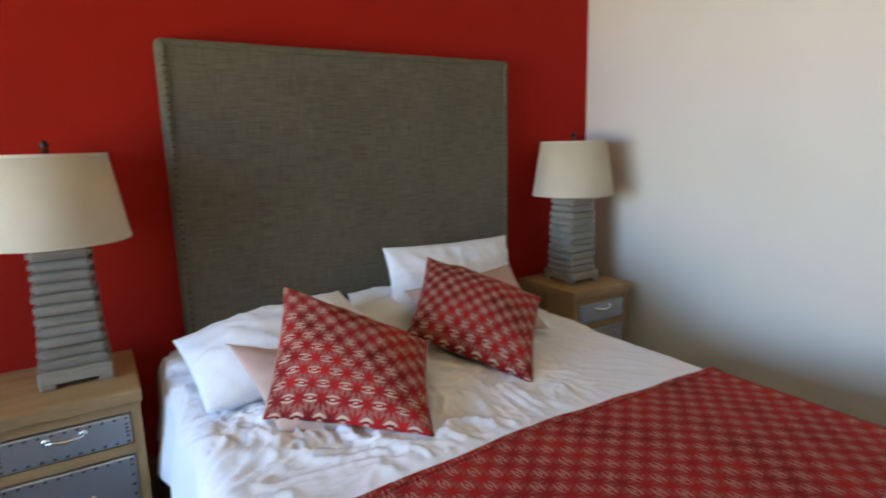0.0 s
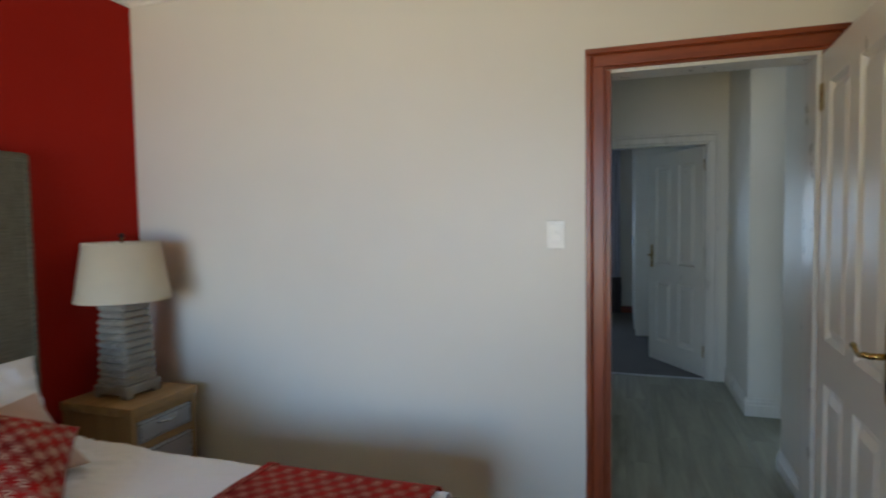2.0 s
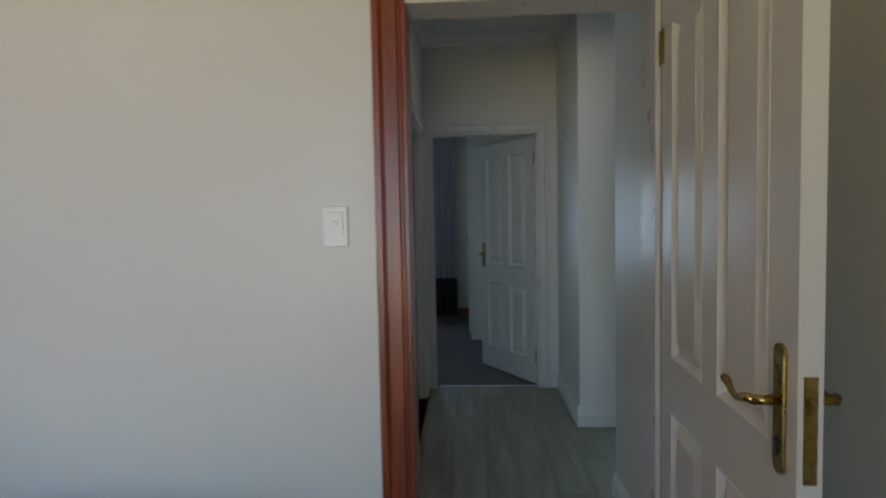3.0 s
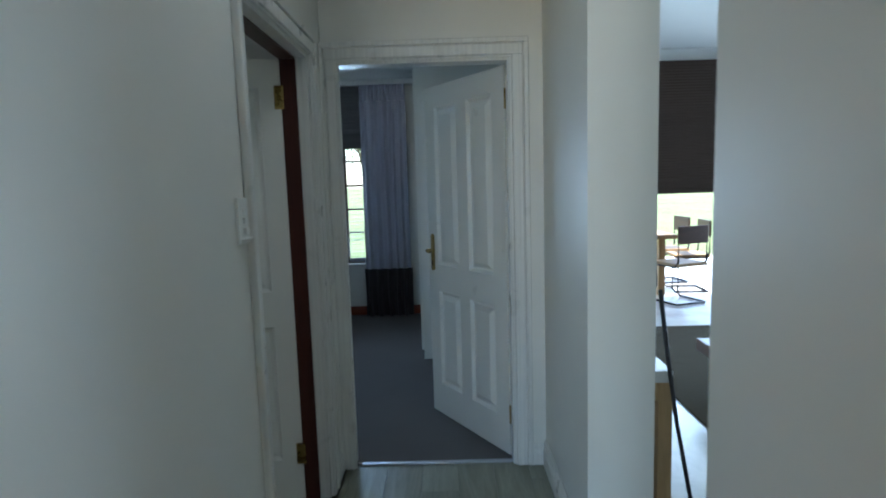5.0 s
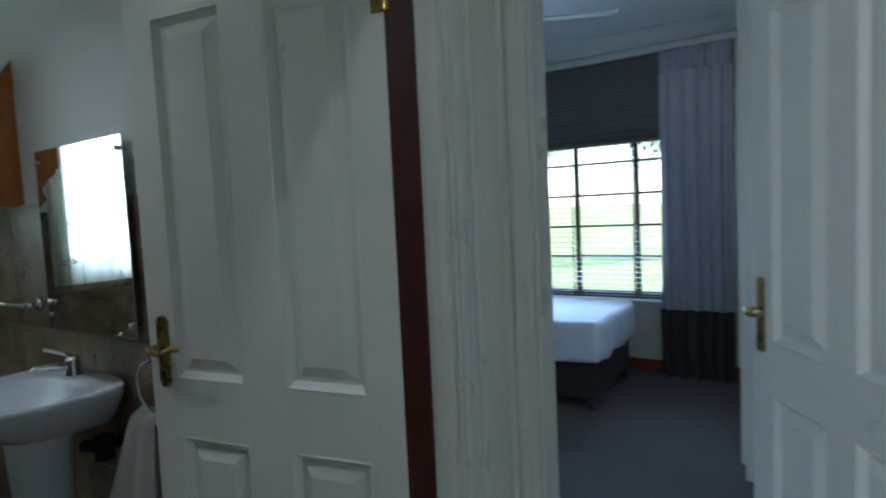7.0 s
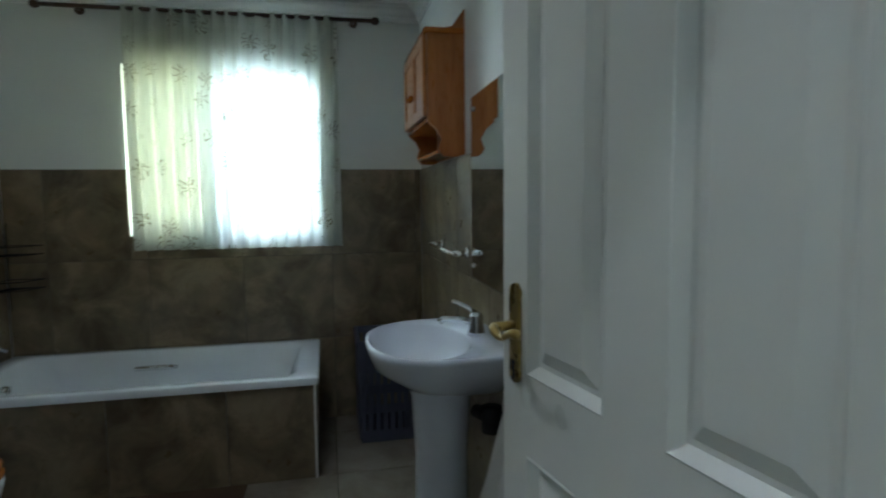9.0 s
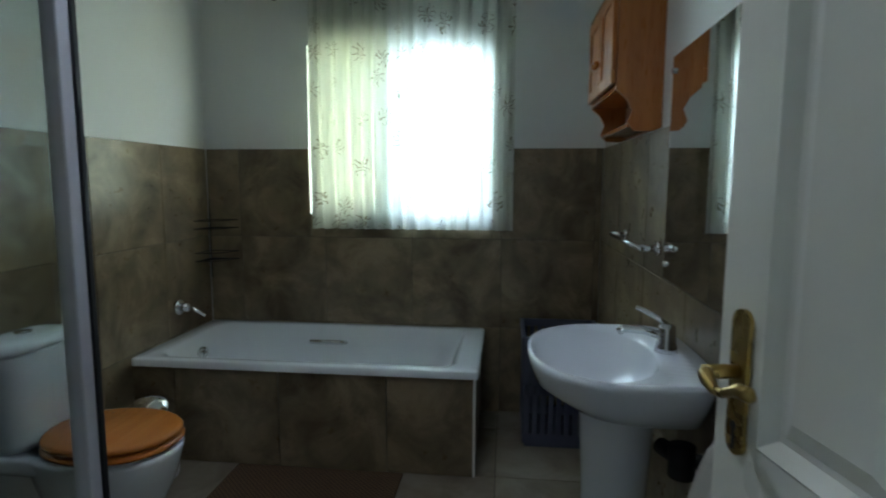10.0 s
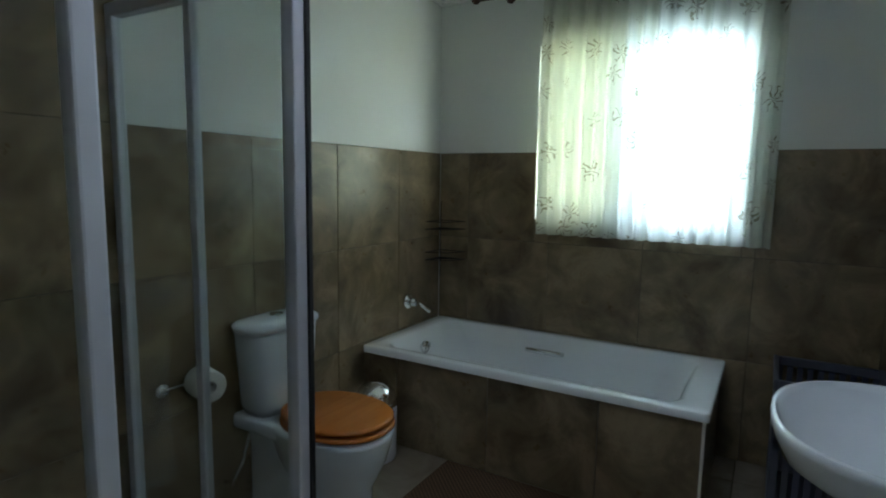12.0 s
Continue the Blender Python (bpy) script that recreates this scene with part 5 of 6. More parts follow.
def toilet():
    root = thing("toilet", "white close-coupled toilet with orange wooden seat", "toilet")
    cx, yb = -2.27, BATH_Y0 + 0.012

    def ellipse(cx_, cy, rx, ry, z, n=36, sq=2.3):
        pts = []
        for k in range(n):
            a = math.tau * k / n
            c, s = math.cos(a), math.sin(a)
            pts.append((cx_ + rx * math.copysign(abs(c) ** (2 / sq), c), cy + ry * math.copysign(abs(s) ** (2 / sq), s), z))
        return pts

    bm = bmesh.new()
    prof = [(0.40, 0.115, 0.22, 0.0), (0.40, 0.112, 0.215, 0.03), (0.39, 0.095, 0.19, 0.10), (0.385, 0.10, 0.20, 0.20), (0.40, 0.145, 0.235, 0.30), (0.405, 0.172, 0.255, 0.395), (0.405, 0.175, 0.258, 0.415), (0.405, 0.162, 0.245, 0.422)]
    vs = loft(bm, [ellipse(cx, yb + cy - 0.03, rx, ry, z, 36, 2.2) for cy, rx, ry, z in prof])
    bm.faces.new(vs[0])
    bm.faces.new(vs[-1])
    box(bm, cx - 0.15, yb + 0.005, 0.36, cx + 0.15, yb + 0.25, 0.422, 0.02, 3)
    box(bm, cx - 0.09, yb + 0.03, 0.0, cx + 0.09, yb + 0.25, 0.34, 0.02, 3)
    part("bowl", bm, PORCELAIN, root, "", True)
    bm = bmesh.new()
    vs = loft(bm, [ellipse(cx, yb + 0.10, rx, ry, z, 36, 3.6) for rx, ry, z in ((0.13, 0.078, 0.425), (0.145, 0.086, 0.46), (0.165, 0.094, 0.738), (0.165, 0.094, 0.752))])
    bm.faces.new(vs[0])
    bm.faces.new(vs[-1])
    part("cistern", bm, PORCELAIN, root, "", True)
    bm = bmesh.new()
    vs = loft(bm, [ellipse(cx, yb + 0.102, rx, ry, z, 36, 3.2) for rx, ry, z in ((0.168, 0.098, 0.753), (0.178, 0.104, 0.758), (0.178, 0.104, 0.776), (0.162, 0.09, 0.788), (0.10, 0.05, 0.793))])
    bm.faces.new(vs[0])
    bm.faces.new(vs[-1])
    lid = part("cistern_lid", bm, PORCELAIN, root, "", True)
    bm = bmesh.new()
    cyl(bm, (cx, yb + 0.10, 0.79), (cx, yb + 0.10, 0.800), 0.026, seg=24)
    box(bm, cx - 0.002, yb + 0.076, 0.7995, cx + 0.002, yb + 0.124, 0.8015)
    part("flush_button", bm, CHROME, lid, "chrome dual flush button", True)
    for nm, z0, z1, g in (("seat", 0.426, 0.448, 0.0), ("seat_lid", 0.452, 0.476, -0.004)):
        bm = bmesh.new()
        rx, ry = 0.182 + g, 0.225 + g
        cy = yb + 0.408
        vs = loft(bm, [ellipse(cx, cy, rx - 0.008, ry - 0.008, z0, 40, 2.15), ellipse(cx, cy, rx, ry, z0 + 0.007, 40, 2.15), ellipse(cx, cy, rx, ry, z1 - 0.008, 40, 2.15), ellipse(cx, cy, rx - 0.012, ry - 0.012, z1, 40, 2.15)])
        bm.faces.new(vs[0])
        bm.faces.new(vs[-1])
        part(nm, bm, PINE_X, root, "orange varnished wood", True)
    for sx in (-0.07, 0.07):
        rod("seat_hinge", (cx + sx, yb + 0.205, 0.42), (cx + sx, yb + 0.205, 0.462), 0.012, CHROME, root)
    bm = bmesh.new()
    tube(bm, [(cx + 0.19, yb + 0.005, 0.16), (cx + 0.19, yb + 0.05, 0.16), (cx + 0.17, yb + 0.08, 0.25), (cx + 0.11, yb + 0.09, 0.43)], 0.008)
    part("supply_hose", bm, CHROME, root, "", True)


def toilet_roll():
    root = thing("toilet_roll_holder", "chrome wall holder carrying a white toilet roll", "toilet roll holder")
    x, y, z = -1.965, BATH_Y0 + 0.078, 0.60
    bm = bmesh.new()
    lathe(bm, [(0.02, -0.05), (0.050, -0.05), (0.056, -0.046), (0.056, 0.046), (0.050, 0.05), (0.02, 0.05), (0.02, -0.05)], 32)
    bmesh.ops.transform(bm, matrix=pose(x, y, z, 90, 0, -14), verts=bm.verts)
    part("paper_roll", bm, PAPER, root, "white toilet paper roll", True)
    bm = bmesh.new()
    tube(bm, [(x + 0.125, BATH_Y0 + 0.012, z), (x + 0.125, y - 0.045, z), (x + 0.10, y - 0.058, z), (x + 0.02, y - 0.056, z), (x - 0.012, y - 0.04, z + 0.01), (x + 0.012, y + 0.052, z + 0.012)], 0.006)
    cyl(bm, (x + 0.125, BATH_Y0 + 0.010, z), (x + 0.125, BATH_Y0 + 0.024, z), 0.024, seg=18)
    part("bracket", bm, CHROME, root, "", True)


def pedal_bin():
    root = thing("waste_bin", "small chrome bin with domed lid beside the toilet", "bin")
    x, y = -2.80, BATH_Y0 + 0.20
    bm = bmesh.new()
    lathe(bm, [(0.0, 0.0), (0.092, 0.0), (0.096, 0.01), (0.098, 0.265), (0.0, 0.265)], 32, 1, 1, (x, y, 0))
    part("body", bm, ALU, root, "satin grey metal body", True)
    bm = bmesh.new()
    lathe(bm, [(0.098, 0.264), (0.103, 0.268), (0.103, 0.282), (0.098, 0.286), (0.092, 0.284)], 32, 1, 1, (x, y, 0))
    part("collar", bm, CHROME, root, "polished collar", True)
    bm = bmesh.new()
    lathe(bm, [(0.097, 0.284), (0.096, 0.300), (0.088, 0.330), (0.068, 0.354), (0.038, 0.368), (0.0, 0.372)], 32, 1, 1, (x, y, 0))
    part("lid", bm, CHROME, root, "domed chrome lid", True)


def bath_mat():
    bm = bmesh.new()
    box(bm, -2.93, 0.86, 0.002, -2.37, 1.63, 0.014, 0.004, 1)
    tagged(finish("bath_mat", bm, COIR), "brown woven bath mat on the tiles", "mat")


def washbasin():
    root = thing("washbasin", "white pedestal washbasin with chrome mixer tap", "washbasin")
    cx, yb, zt = -2.12, BATH_Y1 - 0.012, 0.85
    n = 48

    def ring(w, d, z, inset=0.0, cy=0.0):
        pts = []
        for k in range(n):
            a = math.tau * k / n
            c, s = math.cos(a), math.sin(a)
            x = cx + (w / 2) * math.copysign(abs(c) ** 0.78, c)
            depth = d * 0.62 if s < 0 else d * 0.38
            yy = yb - d * 0.38 + cy + depth * math.copysign(abs(s) ** (0.85 if s < 0 else 0.35), s)
            pts.append((x, min(yy, yb - inset), z))
        return pts

    bm = bmesh.new()
    rings = [ring(0.20, 0.22, zt - 0.17), ring(0.34, 0.33, zt - 0.145), ring(0.50, 0.425, zt - 0.075), ring(0.565, 0.44, zt - 0.035), ring(0.578, 0.445, zt - 0.018), ring(0.58, 0.446, zt - 0.008), ring(0.574, 0.443, zt),
             ring(0.56, 0.436, zt + 0.002)]
    for w, d, z in ((0.525, 0.335, zt - 0.001), (0.512, 0.322, zt - 0.014), (0.46, 0.285, zt - 0.062), (0.34, 0.215, zt - 0.11), (0.08, 0.06, zt - 0.13)):
        pts = []
        for k in range(n):
            a = math.tau * k / n
            pts.append((cx + w / 2 * math.cos(a), yb - 0.268 + d / 2 * math.sin(a), z))
        rings.append(pts)
    vs = loft(bm, rings)
    bm.faces.new(vs[0])
    bm.faces.new(vs[-1])
    part("bowl", bm, PORCELAIN, root, "", True)
    bm = bmesh.new()
    vs = loft(bm, [[(cx + rx * math.cos(math.tau * k / 28), yb - 0.20 + ry * math.sin(math.tau * k / 28), z) for k in range(28)] for rx, ry, z in ((0.115, 0.11, 0.0), (0.11, 0.105, 0.03), (0.098, 0.09, 0.12), (0.095, 0.088, 0.45), (0.105, 0.10, 0.66), (0.118, 0.115, 0.72))])
    bm.faces.new(vs[0])
    part("pedestal", bm, PORCELAIN, root, "", True)
    bm = bmesh.new()
    cyl(bm, (cx, yb - 0.29, zt - 0.1295), (cx, yb - 0.29, zt - 0.126), 0.028, seg=20)
    part("waste", bm, CHROME, root, "", True)
    bm = bmesh.new()
    cyl(bm, (cx + 0.08, yb - 0.10, 0.62), (cx + 0.17, yb - 0.06, 0.62), 0.022, seg=14)
    cyl(bm, (cx + 0.16, yb - 0.07, 0.58), (cx + 0.16, yb - 0.07, 0.66), 0.032, seg=16)
    cyl(bm, (cx + 0.16, yb - 0.07, 0.62), (cx + 0.16, yb, 0.62), 0.018, seg=14)
    part("trap", bm, BLACKRUBBER, root, "black plastic waste trap", True)
    tap = thing("basin_tap", "chrome single lever basin mixer tap", "tap")
    ty = yb - 0.075
    bm = bmesh.new()
    lathe(bm, [(0.0, 0.0), (0.030, 0.0), (0.028, 0.012), (0.024, 0.03), (0.023, 0.062), (0.02, 0.074), (0.0, 0.078)], 24, 1, 1, (cx, ty, zt))
    part("body", bm, CHROME, tap, "", True)
    bm = bmesh.new()
    tube(bm, [(cx, ty - 0.01, zt + 0.042), (cx - 0.01, ty - 0.06, zt + 0.055), (cx - 0.02, ty - 0.110, zt + 0.056), (cx - 0.022, ty - 0.122, zt + 0.044)], 0.011, 12)
    part("spout", bm, CHROME, tap, "", True)
    bm = bmesh.new()
    tube(bm, [(cx, ty, zt + 0.074), (cx - 0.014, ty - 0.025, zt + 0.09), (cx - 0.030, ty - 0.06, zt + 0.108), (cx - 0.036, ty - 0.075, zt + 0.114)], 0.007, 10)
    part("lever", bm, CHROME, tap, "", True)


def wall_mirror():
    root = thing("mirror", "frameless rectangular mirror above the washbasin", "mirror")
    # hangs a touch askew, its near end standing off the tiles
    hang = pose(-2.425, BATH_Y1 - 0.016, 0, 0, 0, -1.3)
    pane = slab("glass", 0, -0.006, 1.005, 0.65, 0, 1.685, MIRROR, root, 0.001)
    pane.matrix_basis = hang
    for x in (0.025, 0.625):
        for z in (1.05, 1.64):
            pin = rod("fixing", (x, -0.014, z), (x, 0.004 + x * 0.0227, z), 0.009, CHROME, root)
            pin.matrix_basis = hang


def wall_cabinet():
    root = thing("bathroom_cabinet", "orange pine wall cabinet with scalloped open shelf", "cabinet")
    x0, x1, yb, z0, z1 = -3.16, -2.60, BATH_Y1 - 0.002, 1.49, 1.97
    yf = yb - 0.155
    bm = bmesh.new()
    outline = [(yb, z1 + 0.10), (yb, z0), (yb - 0.03, z0 - 0.012), (yb - 0.09, z0 - 0.01), (yb - 0.115, z0 + 0.02), (yb - 0.10, z0 + 0.06), (yb - 0.12, z0 + 0.10), (yf, z0 + 0.13), (yf, z1), (yb - 0.05, z1 + 0.03)]
    for x in (x0, x1 - 0.018):
        bm = bmesh.new()
        a = [bm.verts.new((x, y, z)) for y, z in outline]
        b = [bm.verts.new((x + 0.018, y, z)) for y, z in outline]
        bm.faces.new(a)
        bm.faces.new(b[::-1])
        for k in range(len(a)):
            bm.faces.new((a[k], a[(k + 1) % len(a)], b[(k + 1) % len(a)], b[k]))
        part("side_panel", bm, PINE, root, "shaped pine side panel")
    slab("top_board", x0 - 0.012, yf - 0.012, z1, x1 + 0.012, yb, z1 + 0.02, PINE_X, root, 0.004)
    slab("shelf", x0 + 0.018, yf, z0 + 0.13, x1 - 0.018, yb, z0 + 0.146, PINE_X, root)
    slab("lower_shelf", x0 + 0.018, yb - 0.11, z0 + 0.004, x1 - 0.018, yb, z0 + 0.018, PINE_X, root)
    slab("back_board", x0 + 0.018, yb - 0.012, z0, x1 - 0.018, yb, z1, PINE, root)
    mid = (x0 + x1) / 2
    for a, b in ((x0 + 0.004, mid - 0.002), (mid + 0.002, x1 - 0.004)):
        bm = bmesh.new()
        za, zb = z0 + 0.15, z1 - 0.004
        fw = 0.045
        for p in ((a, za, b, za + fw), (a, zb - fw, b, zb), (a, za + fw, a + fw, zb - fw), (b - fw, za + fw, b, zb - fw)):
            box(bm, p[0], yf - 0.018, p[1], p[2], yf - 0.001, p[3], 0.003, 1)
        d = part("cabinet_door", bm, PINE, root, "framed pine door")
        slab("door_panel", a + fw, yf - 0.011, za + fw, b - fw, yf - 0.003, zb - fw, PINE, d, 0.003)
        bm = bmesh.new()
        ball(bm, (b - 0.022 if a < mid - 0.1 else a + 0.022, yf - 0.03, (za + zb) / 2 - 0.05), 0.013, 1, 1, 1, 12)
        part("knob", bm, PINE_X, d, "round pine knob", True)


def towel_rail():
    root = thing("towel_rail", "chrome towel rail on the tiled wall", "towel rail")
    y = BATH_Y1 - 0.075
    rod("bar", (-3.05, y, 1.085), (-2.50, y, 1.085), 0.009, CHROME, root)
    for x in (-3.03, -2.52):
        bm = bmesh.new()
        cyl(bm, (x, y, 1.085), (x, BATH_Y1 - 0.010, 1.085), 0.012, seg=16)
        cyl(bm, (x, BATH_Y1 - 0.022, 1.085), (x, BATH_Y1 - 0.010, 1.085), 0.024, seg=20)
        part("bracket", bm, CHROME, root, "", True)


def towel_ring():
    root = thing("towel_ring", "chrome towel ring beside the washbasin", "towel ring")
    x, y, z = -1.665, BATH_Y1 - 0.06, 0.95
    bm = bmesh.new()
    tube(bm, [(x + 0.085 * math.sin(a), y, z - 0.085 - 0.0 + 0.085 * math.cos(a)) for a in [math.tau * k / 28 for k in range(29)]], 0.006)
    cyl(bm, (x, y, z), (x, BATH_Y1 - 0.010, z), 0.010, seg=14)
    cyl(bm, (x, BATH_Y1 - 0.02, z), (x, BATH_Y1 - 0.010, z), 0.025, seg=20)
    part("ring", bm, CHROME, root, "", True)
    bm = bmesh.new()

    def fn(u, v):
        s = abs(v - 0.5) * 2
        w = 0.07 + 0.10 * s ** 0.8
        xx = x - 0.012 - 0.05 * s + (u - 0.5) * 2 * w + 0.012 * math.sin(v * 9)
        fold = (0.012 + 0.02 * s) * math.sin(u * 5 * math.pi + v * 2)
        if v < 0.5:
            return (xx, y - 0.018 - 0.085 * s ** 0.7 + fold, z - 0.160 - s * 0.44 + 0.012 * (s < 0.05))
        return (xx, y + 0.014 + fold * 0.3, z - 0.160 - s * 0.36)

    fabric_grid(bm, 24, 30, fn, (0.3, 0.9))
    ob = finish("hand_towel", bm, TOWEL, None, "", True)
    sol = ob.modifiers.new("thickness", "SOLIDIFY")
    sol.thickness = 0.008
    tagged(ob, "off-white terry hand towel hung through the ring", "towel")


def laundry_crate():
    root = thing("laundry_crate", "dark blue-grey slatted plastic laundry crate", "crate")
    x0, x1, y0, y1, h = BATH_X + 0.05, -3.27, 2.165, BATH_Y1 - 0.035, 0.56
    slab("bottom", x0 + 0.01, y0 + 0.01, 0.0, x1 - 0.01, y1 - 0.01, 0.02, BLUEPLASTIC, root)
    bm = bmesh.new()
    for p in ((x0 - 0.008, y0 - 0.008, x1 + 0.008, y0 + 0.012), (x0 - 0.008, y1 - 0.012, x1 + 0.008, y1 + 0.008), (x0 - 0.008, y0 + 0.012, x0 + 0.012, y1 - 0.012), (x1 - 0.012, y0 + 0.012, x1 + 0.008, y1 - 0.012)):
        box(bm, p[0], p[1], h - 0.04, p[2], p[3], h, 0.004, 1)
    part("rim", bm, BLUEPLASTIC, root)
    for z in (0.02, 0.27):
        bm = bmesh.new()
        for p in ((x0, y0, x1, y0 + 0.008), (x0, y1 - 0.008, x1, y1), (x0, y0 + 0.008, x0 + 0.008, y1 - 0.008), (x1 - 0.008, y0 + 0.008, x1, y1 - 0.008)):
            box(bm, p[0], p[1], z, p[2], p[3], z + 0.05)
        part("band", bm, BLUEPLASTIC, root)
    for s in range(4):
        for k in range(10):
            t = (k + 0.5) / 10
            bm = bmesh.new()
            if s < 2:
                x = x0 + (x1 - x0) * t
                y = y0 if s == 0 else y1 - 0.006
                box(bm, x - 0.008, y, 0.06, x + 0.008, y + 0.006, h - 0.04)
            else:
                y = y0 + (y1 - y0) * t
                x = x0 if s == 2 else x1 - 0.006
                box(bm, x, y - 0.011, 0.06, x + 0.006, y + 0.011, h - 0.04)
            part("slat", bm, BLUEPLASTIC, root)


def voile_curtain():
    root = thing("curtain", "cream embroidered voile curtain hung over the bathroom window", "curtain")
    curtain_sheet("voile", "cream voile with brown embroidered sprigs", 1.0, 2.105, 1.045, 2.33, BATH_X + 0.075, BATHSHEER, root, 15, 0.034, 0.0, "y")
    curtain_sheet("gathered_voile", "gathered second layer of voile", 1.01, 1.45, 1.06, 2.32, BATH_X + 0.04, BATHSHEER, root, 9, 0.014, 1.0, "y")
    curtain_sheet("gathered_voile", "gathered second layer of voile", 1.99, 2.09, 1.06, 2.32, BATH_X + 0.04, BATHSHEER, root, 3, 0.014, 1.0, "y")
    bm = bmesh.new()
    cyl(bm, (BATH_X + 0.075, 0.62, 2.315), (BATH_X + 0.075, 2.30, 2.315), 0.011, seg=16)
    ball(bm, (BATH_X + 0.075, 0.60, 2.315), 0.022, 1, 1.2, 1, 12)
    ball(bm, (BATH_X + 0.075, 2.32, 2.315), 0.022, 1, 1.2, 1, 12)
    part("rod", bm, DARKWOOD, root, "dark brown curtain rod with finials", True)
    for y in (0.78, 2.20):
        bm = bmesh.new()
        cyl(bm, (BATH_X + 0.001, y, 2.315), (BATH_X + 0.075, y, 2.315), 0.007, seg=10)
        cyl(bm, (BATH_X + 0.001, y, 2.315), (BATH_X + 0.010, y, 2.315), 0.024, seg=16)
        part("bracket", bm, DARKWOOD, root, "", True)


SHX, SHY, SHZ = -1.735, 1.10, 1.83


def shower():
    root = thing("shower_enclosure", "corner shower enclosure with aluminium posts and clear glass", "shower")
    y0 = BATH_Y0 + 0.010

    def post(x, y, w, nm="post", mat=ALU):
        bm = bmesh.new()
        box(bm, x - w / 2, y - w / 2, 0.07, x + w / 2, y + w / 2, SHZ, 0.006, 2)
        return part(nm, bm, mat, root)

    wp = post(SHX, y0 + 0.018, 0.034)
    cp = post(SHX, SHY, 0.042, "corner_post")
    slab("seal", SHX - 0.006 - 0.02, SHY + 0.021, 0.08, SHX - 0.012, SHY + 0.030, SHZ - 0.01, BLACKRUBBER, cp, 0.002, "black rubber magnetic seal")
    post(SHX + 0.004, SHY - 0.37, 0.028, "door_stile")
    post(SHX - 0.016, SHY - 0.395, 0.022, "door_stile")
    post(SHX + 0.49, SHY + 0.006, 0.042, "door_stile")
    post(-0.645, SHY, 0.036)
    for z in (0.06, SHZ - 0.04):
        slab("rail", SHX - 0.018, y0 + 0.035, z, SHX + 0.018, SHY - 0.022, z + 0.04, ALU, root, 0.004)
        slab("rail", SHX + 0.022, SHY - 0.018, z, -0.664, SHY + 0.018, z + 0.04, ALU, root, 0.004)
    for p in ((SHX - 0.003, y0 + 0.03, SHX + 0.003, SHY - 0.40), (SHX + 0.007, SHY - 0.38, SHX + 0.013, SHY - 0.02), (SHX + 0.02, SHY - 0.009, SHX + 0.475, SHY - 0.003), (SHX + 0.505, SHY + 0.003, -0.66, SHY + 0.009)):
        g = slab("glass_panel", p[0], p[1], 0.10, p[2], p[3], SHZ - 0.04, SHOWERGLASS, root)
        g.visible_shadow = False
    tray = thing("shower_tray", "white raised shower tray", "shower tray")
    bm = bmesh.new()
    box(bm, SHX - 0.025, y0, 0.0, -0.632, SHY + 0.025, 0.06, 0.012, 2)
    part("tray", bm, ENAMEL, tray)


tub()
bath_tap()
soap_rack()
toilet()
toilet_roll()
pedal_bin()
bath_mat()
washbasin()
wall_mirror()
wall_cabinet()
towel_rail()
towel_ring()
laundry_crate()
voile_curtain()
shower()


# ---------- living room and patio ----------
def living_blind():
    roman_blind("roman_blind", "dark brown roman blind half lowered over patio doors", 1.25, 3.16, 1.28, 2.58, LIV_END - 0.06, BLINDBROWN, 3)


def low_table():
    root = thing("coffee_table", "low dark wood coffee table with glass top", "coffee table")
    x0, x1, y0, y1 = 1.74, 2.75, 2.55, 3.72
    slab("top", x0, y0, 0.28, x1, y1, 0.36, DARKWOOD, root, 0.008, "thick dark wood slab")
    g = slab("glass_top", x0 + 0.25, y0 - 0.2, 0.47, x1 + 0.3, y1 + 0.15, 0.485, TABLEGLASS, root, 0.003, "greenish glass upper top")
    # black block instead of small legs, giving the dark shade below the slab
    slab("plinth", x0 + 0.10, y0 + 0.10, 0.01, x1 - 0.10, y1 - 0.10, 0.28, BLACKMETAL, root, 0.004, "recessed dark block standing in for shade under the slab")
    for x in (x0 + 0.40, x1 - 0.12):
        for y in (y0 + 0.15, y1 - 0.15):
            rod("spacer", (x, y, 0.36), (x, y, 0.47), 0.02, CHROME, root)


def side_table():
    root = thing("side_table", "small oak side table standing behind the wall pier", "table")
    x0, x1, y0, y1 = 0.80, 1.0, 2.26, 2.66
    slab("top", x0, y0, 0.60, x1, y1, 0.65, PALETILE, root, 0.004, "pale stone top")
    for x in (x0, x1 - 0.06):
        for y in (y0, y1 - 0.06):
            slab("leg", x, y, -0.003, x + 0.06, y + 0.06, 0.60, OAK_Z, root, 0.004)
    slab("apron", x0 + 0.01, y0 + 0.01, 0.52, x1 - 0.01, y1 - 0.01, 0.60, OAK, root)
    cable = thing("lamp_cable", "black lamp cable hanging to the floor", "cable")
    bm = bmesh.new()
    tube(bm, [(0.93, 2.23, 1.0), (0.96, 2.23, 0.75), (1.00, 2.22, 0.45), (1.05, 2.20, 0.15), (1.08, 2.20, 0.02), (1.14, 2.33, 0.006)], 0.009)
    part("cord", bm, BLACKRUBBER, cable, "", True)
    lamp = thing("table_lamp", "dark table lamp on the side table", "lamp")
    rod("stem", (0.90, 2.46, 0.65), (0.90, 2.46, 1.0), 0.03, DARKWOOD, lamp)
    rod("shade", (0.90, 2.46, 0.98), (0.90, 2.46, 1.22), 0.10, BLINDBROWN, lamp, "", 0.08)


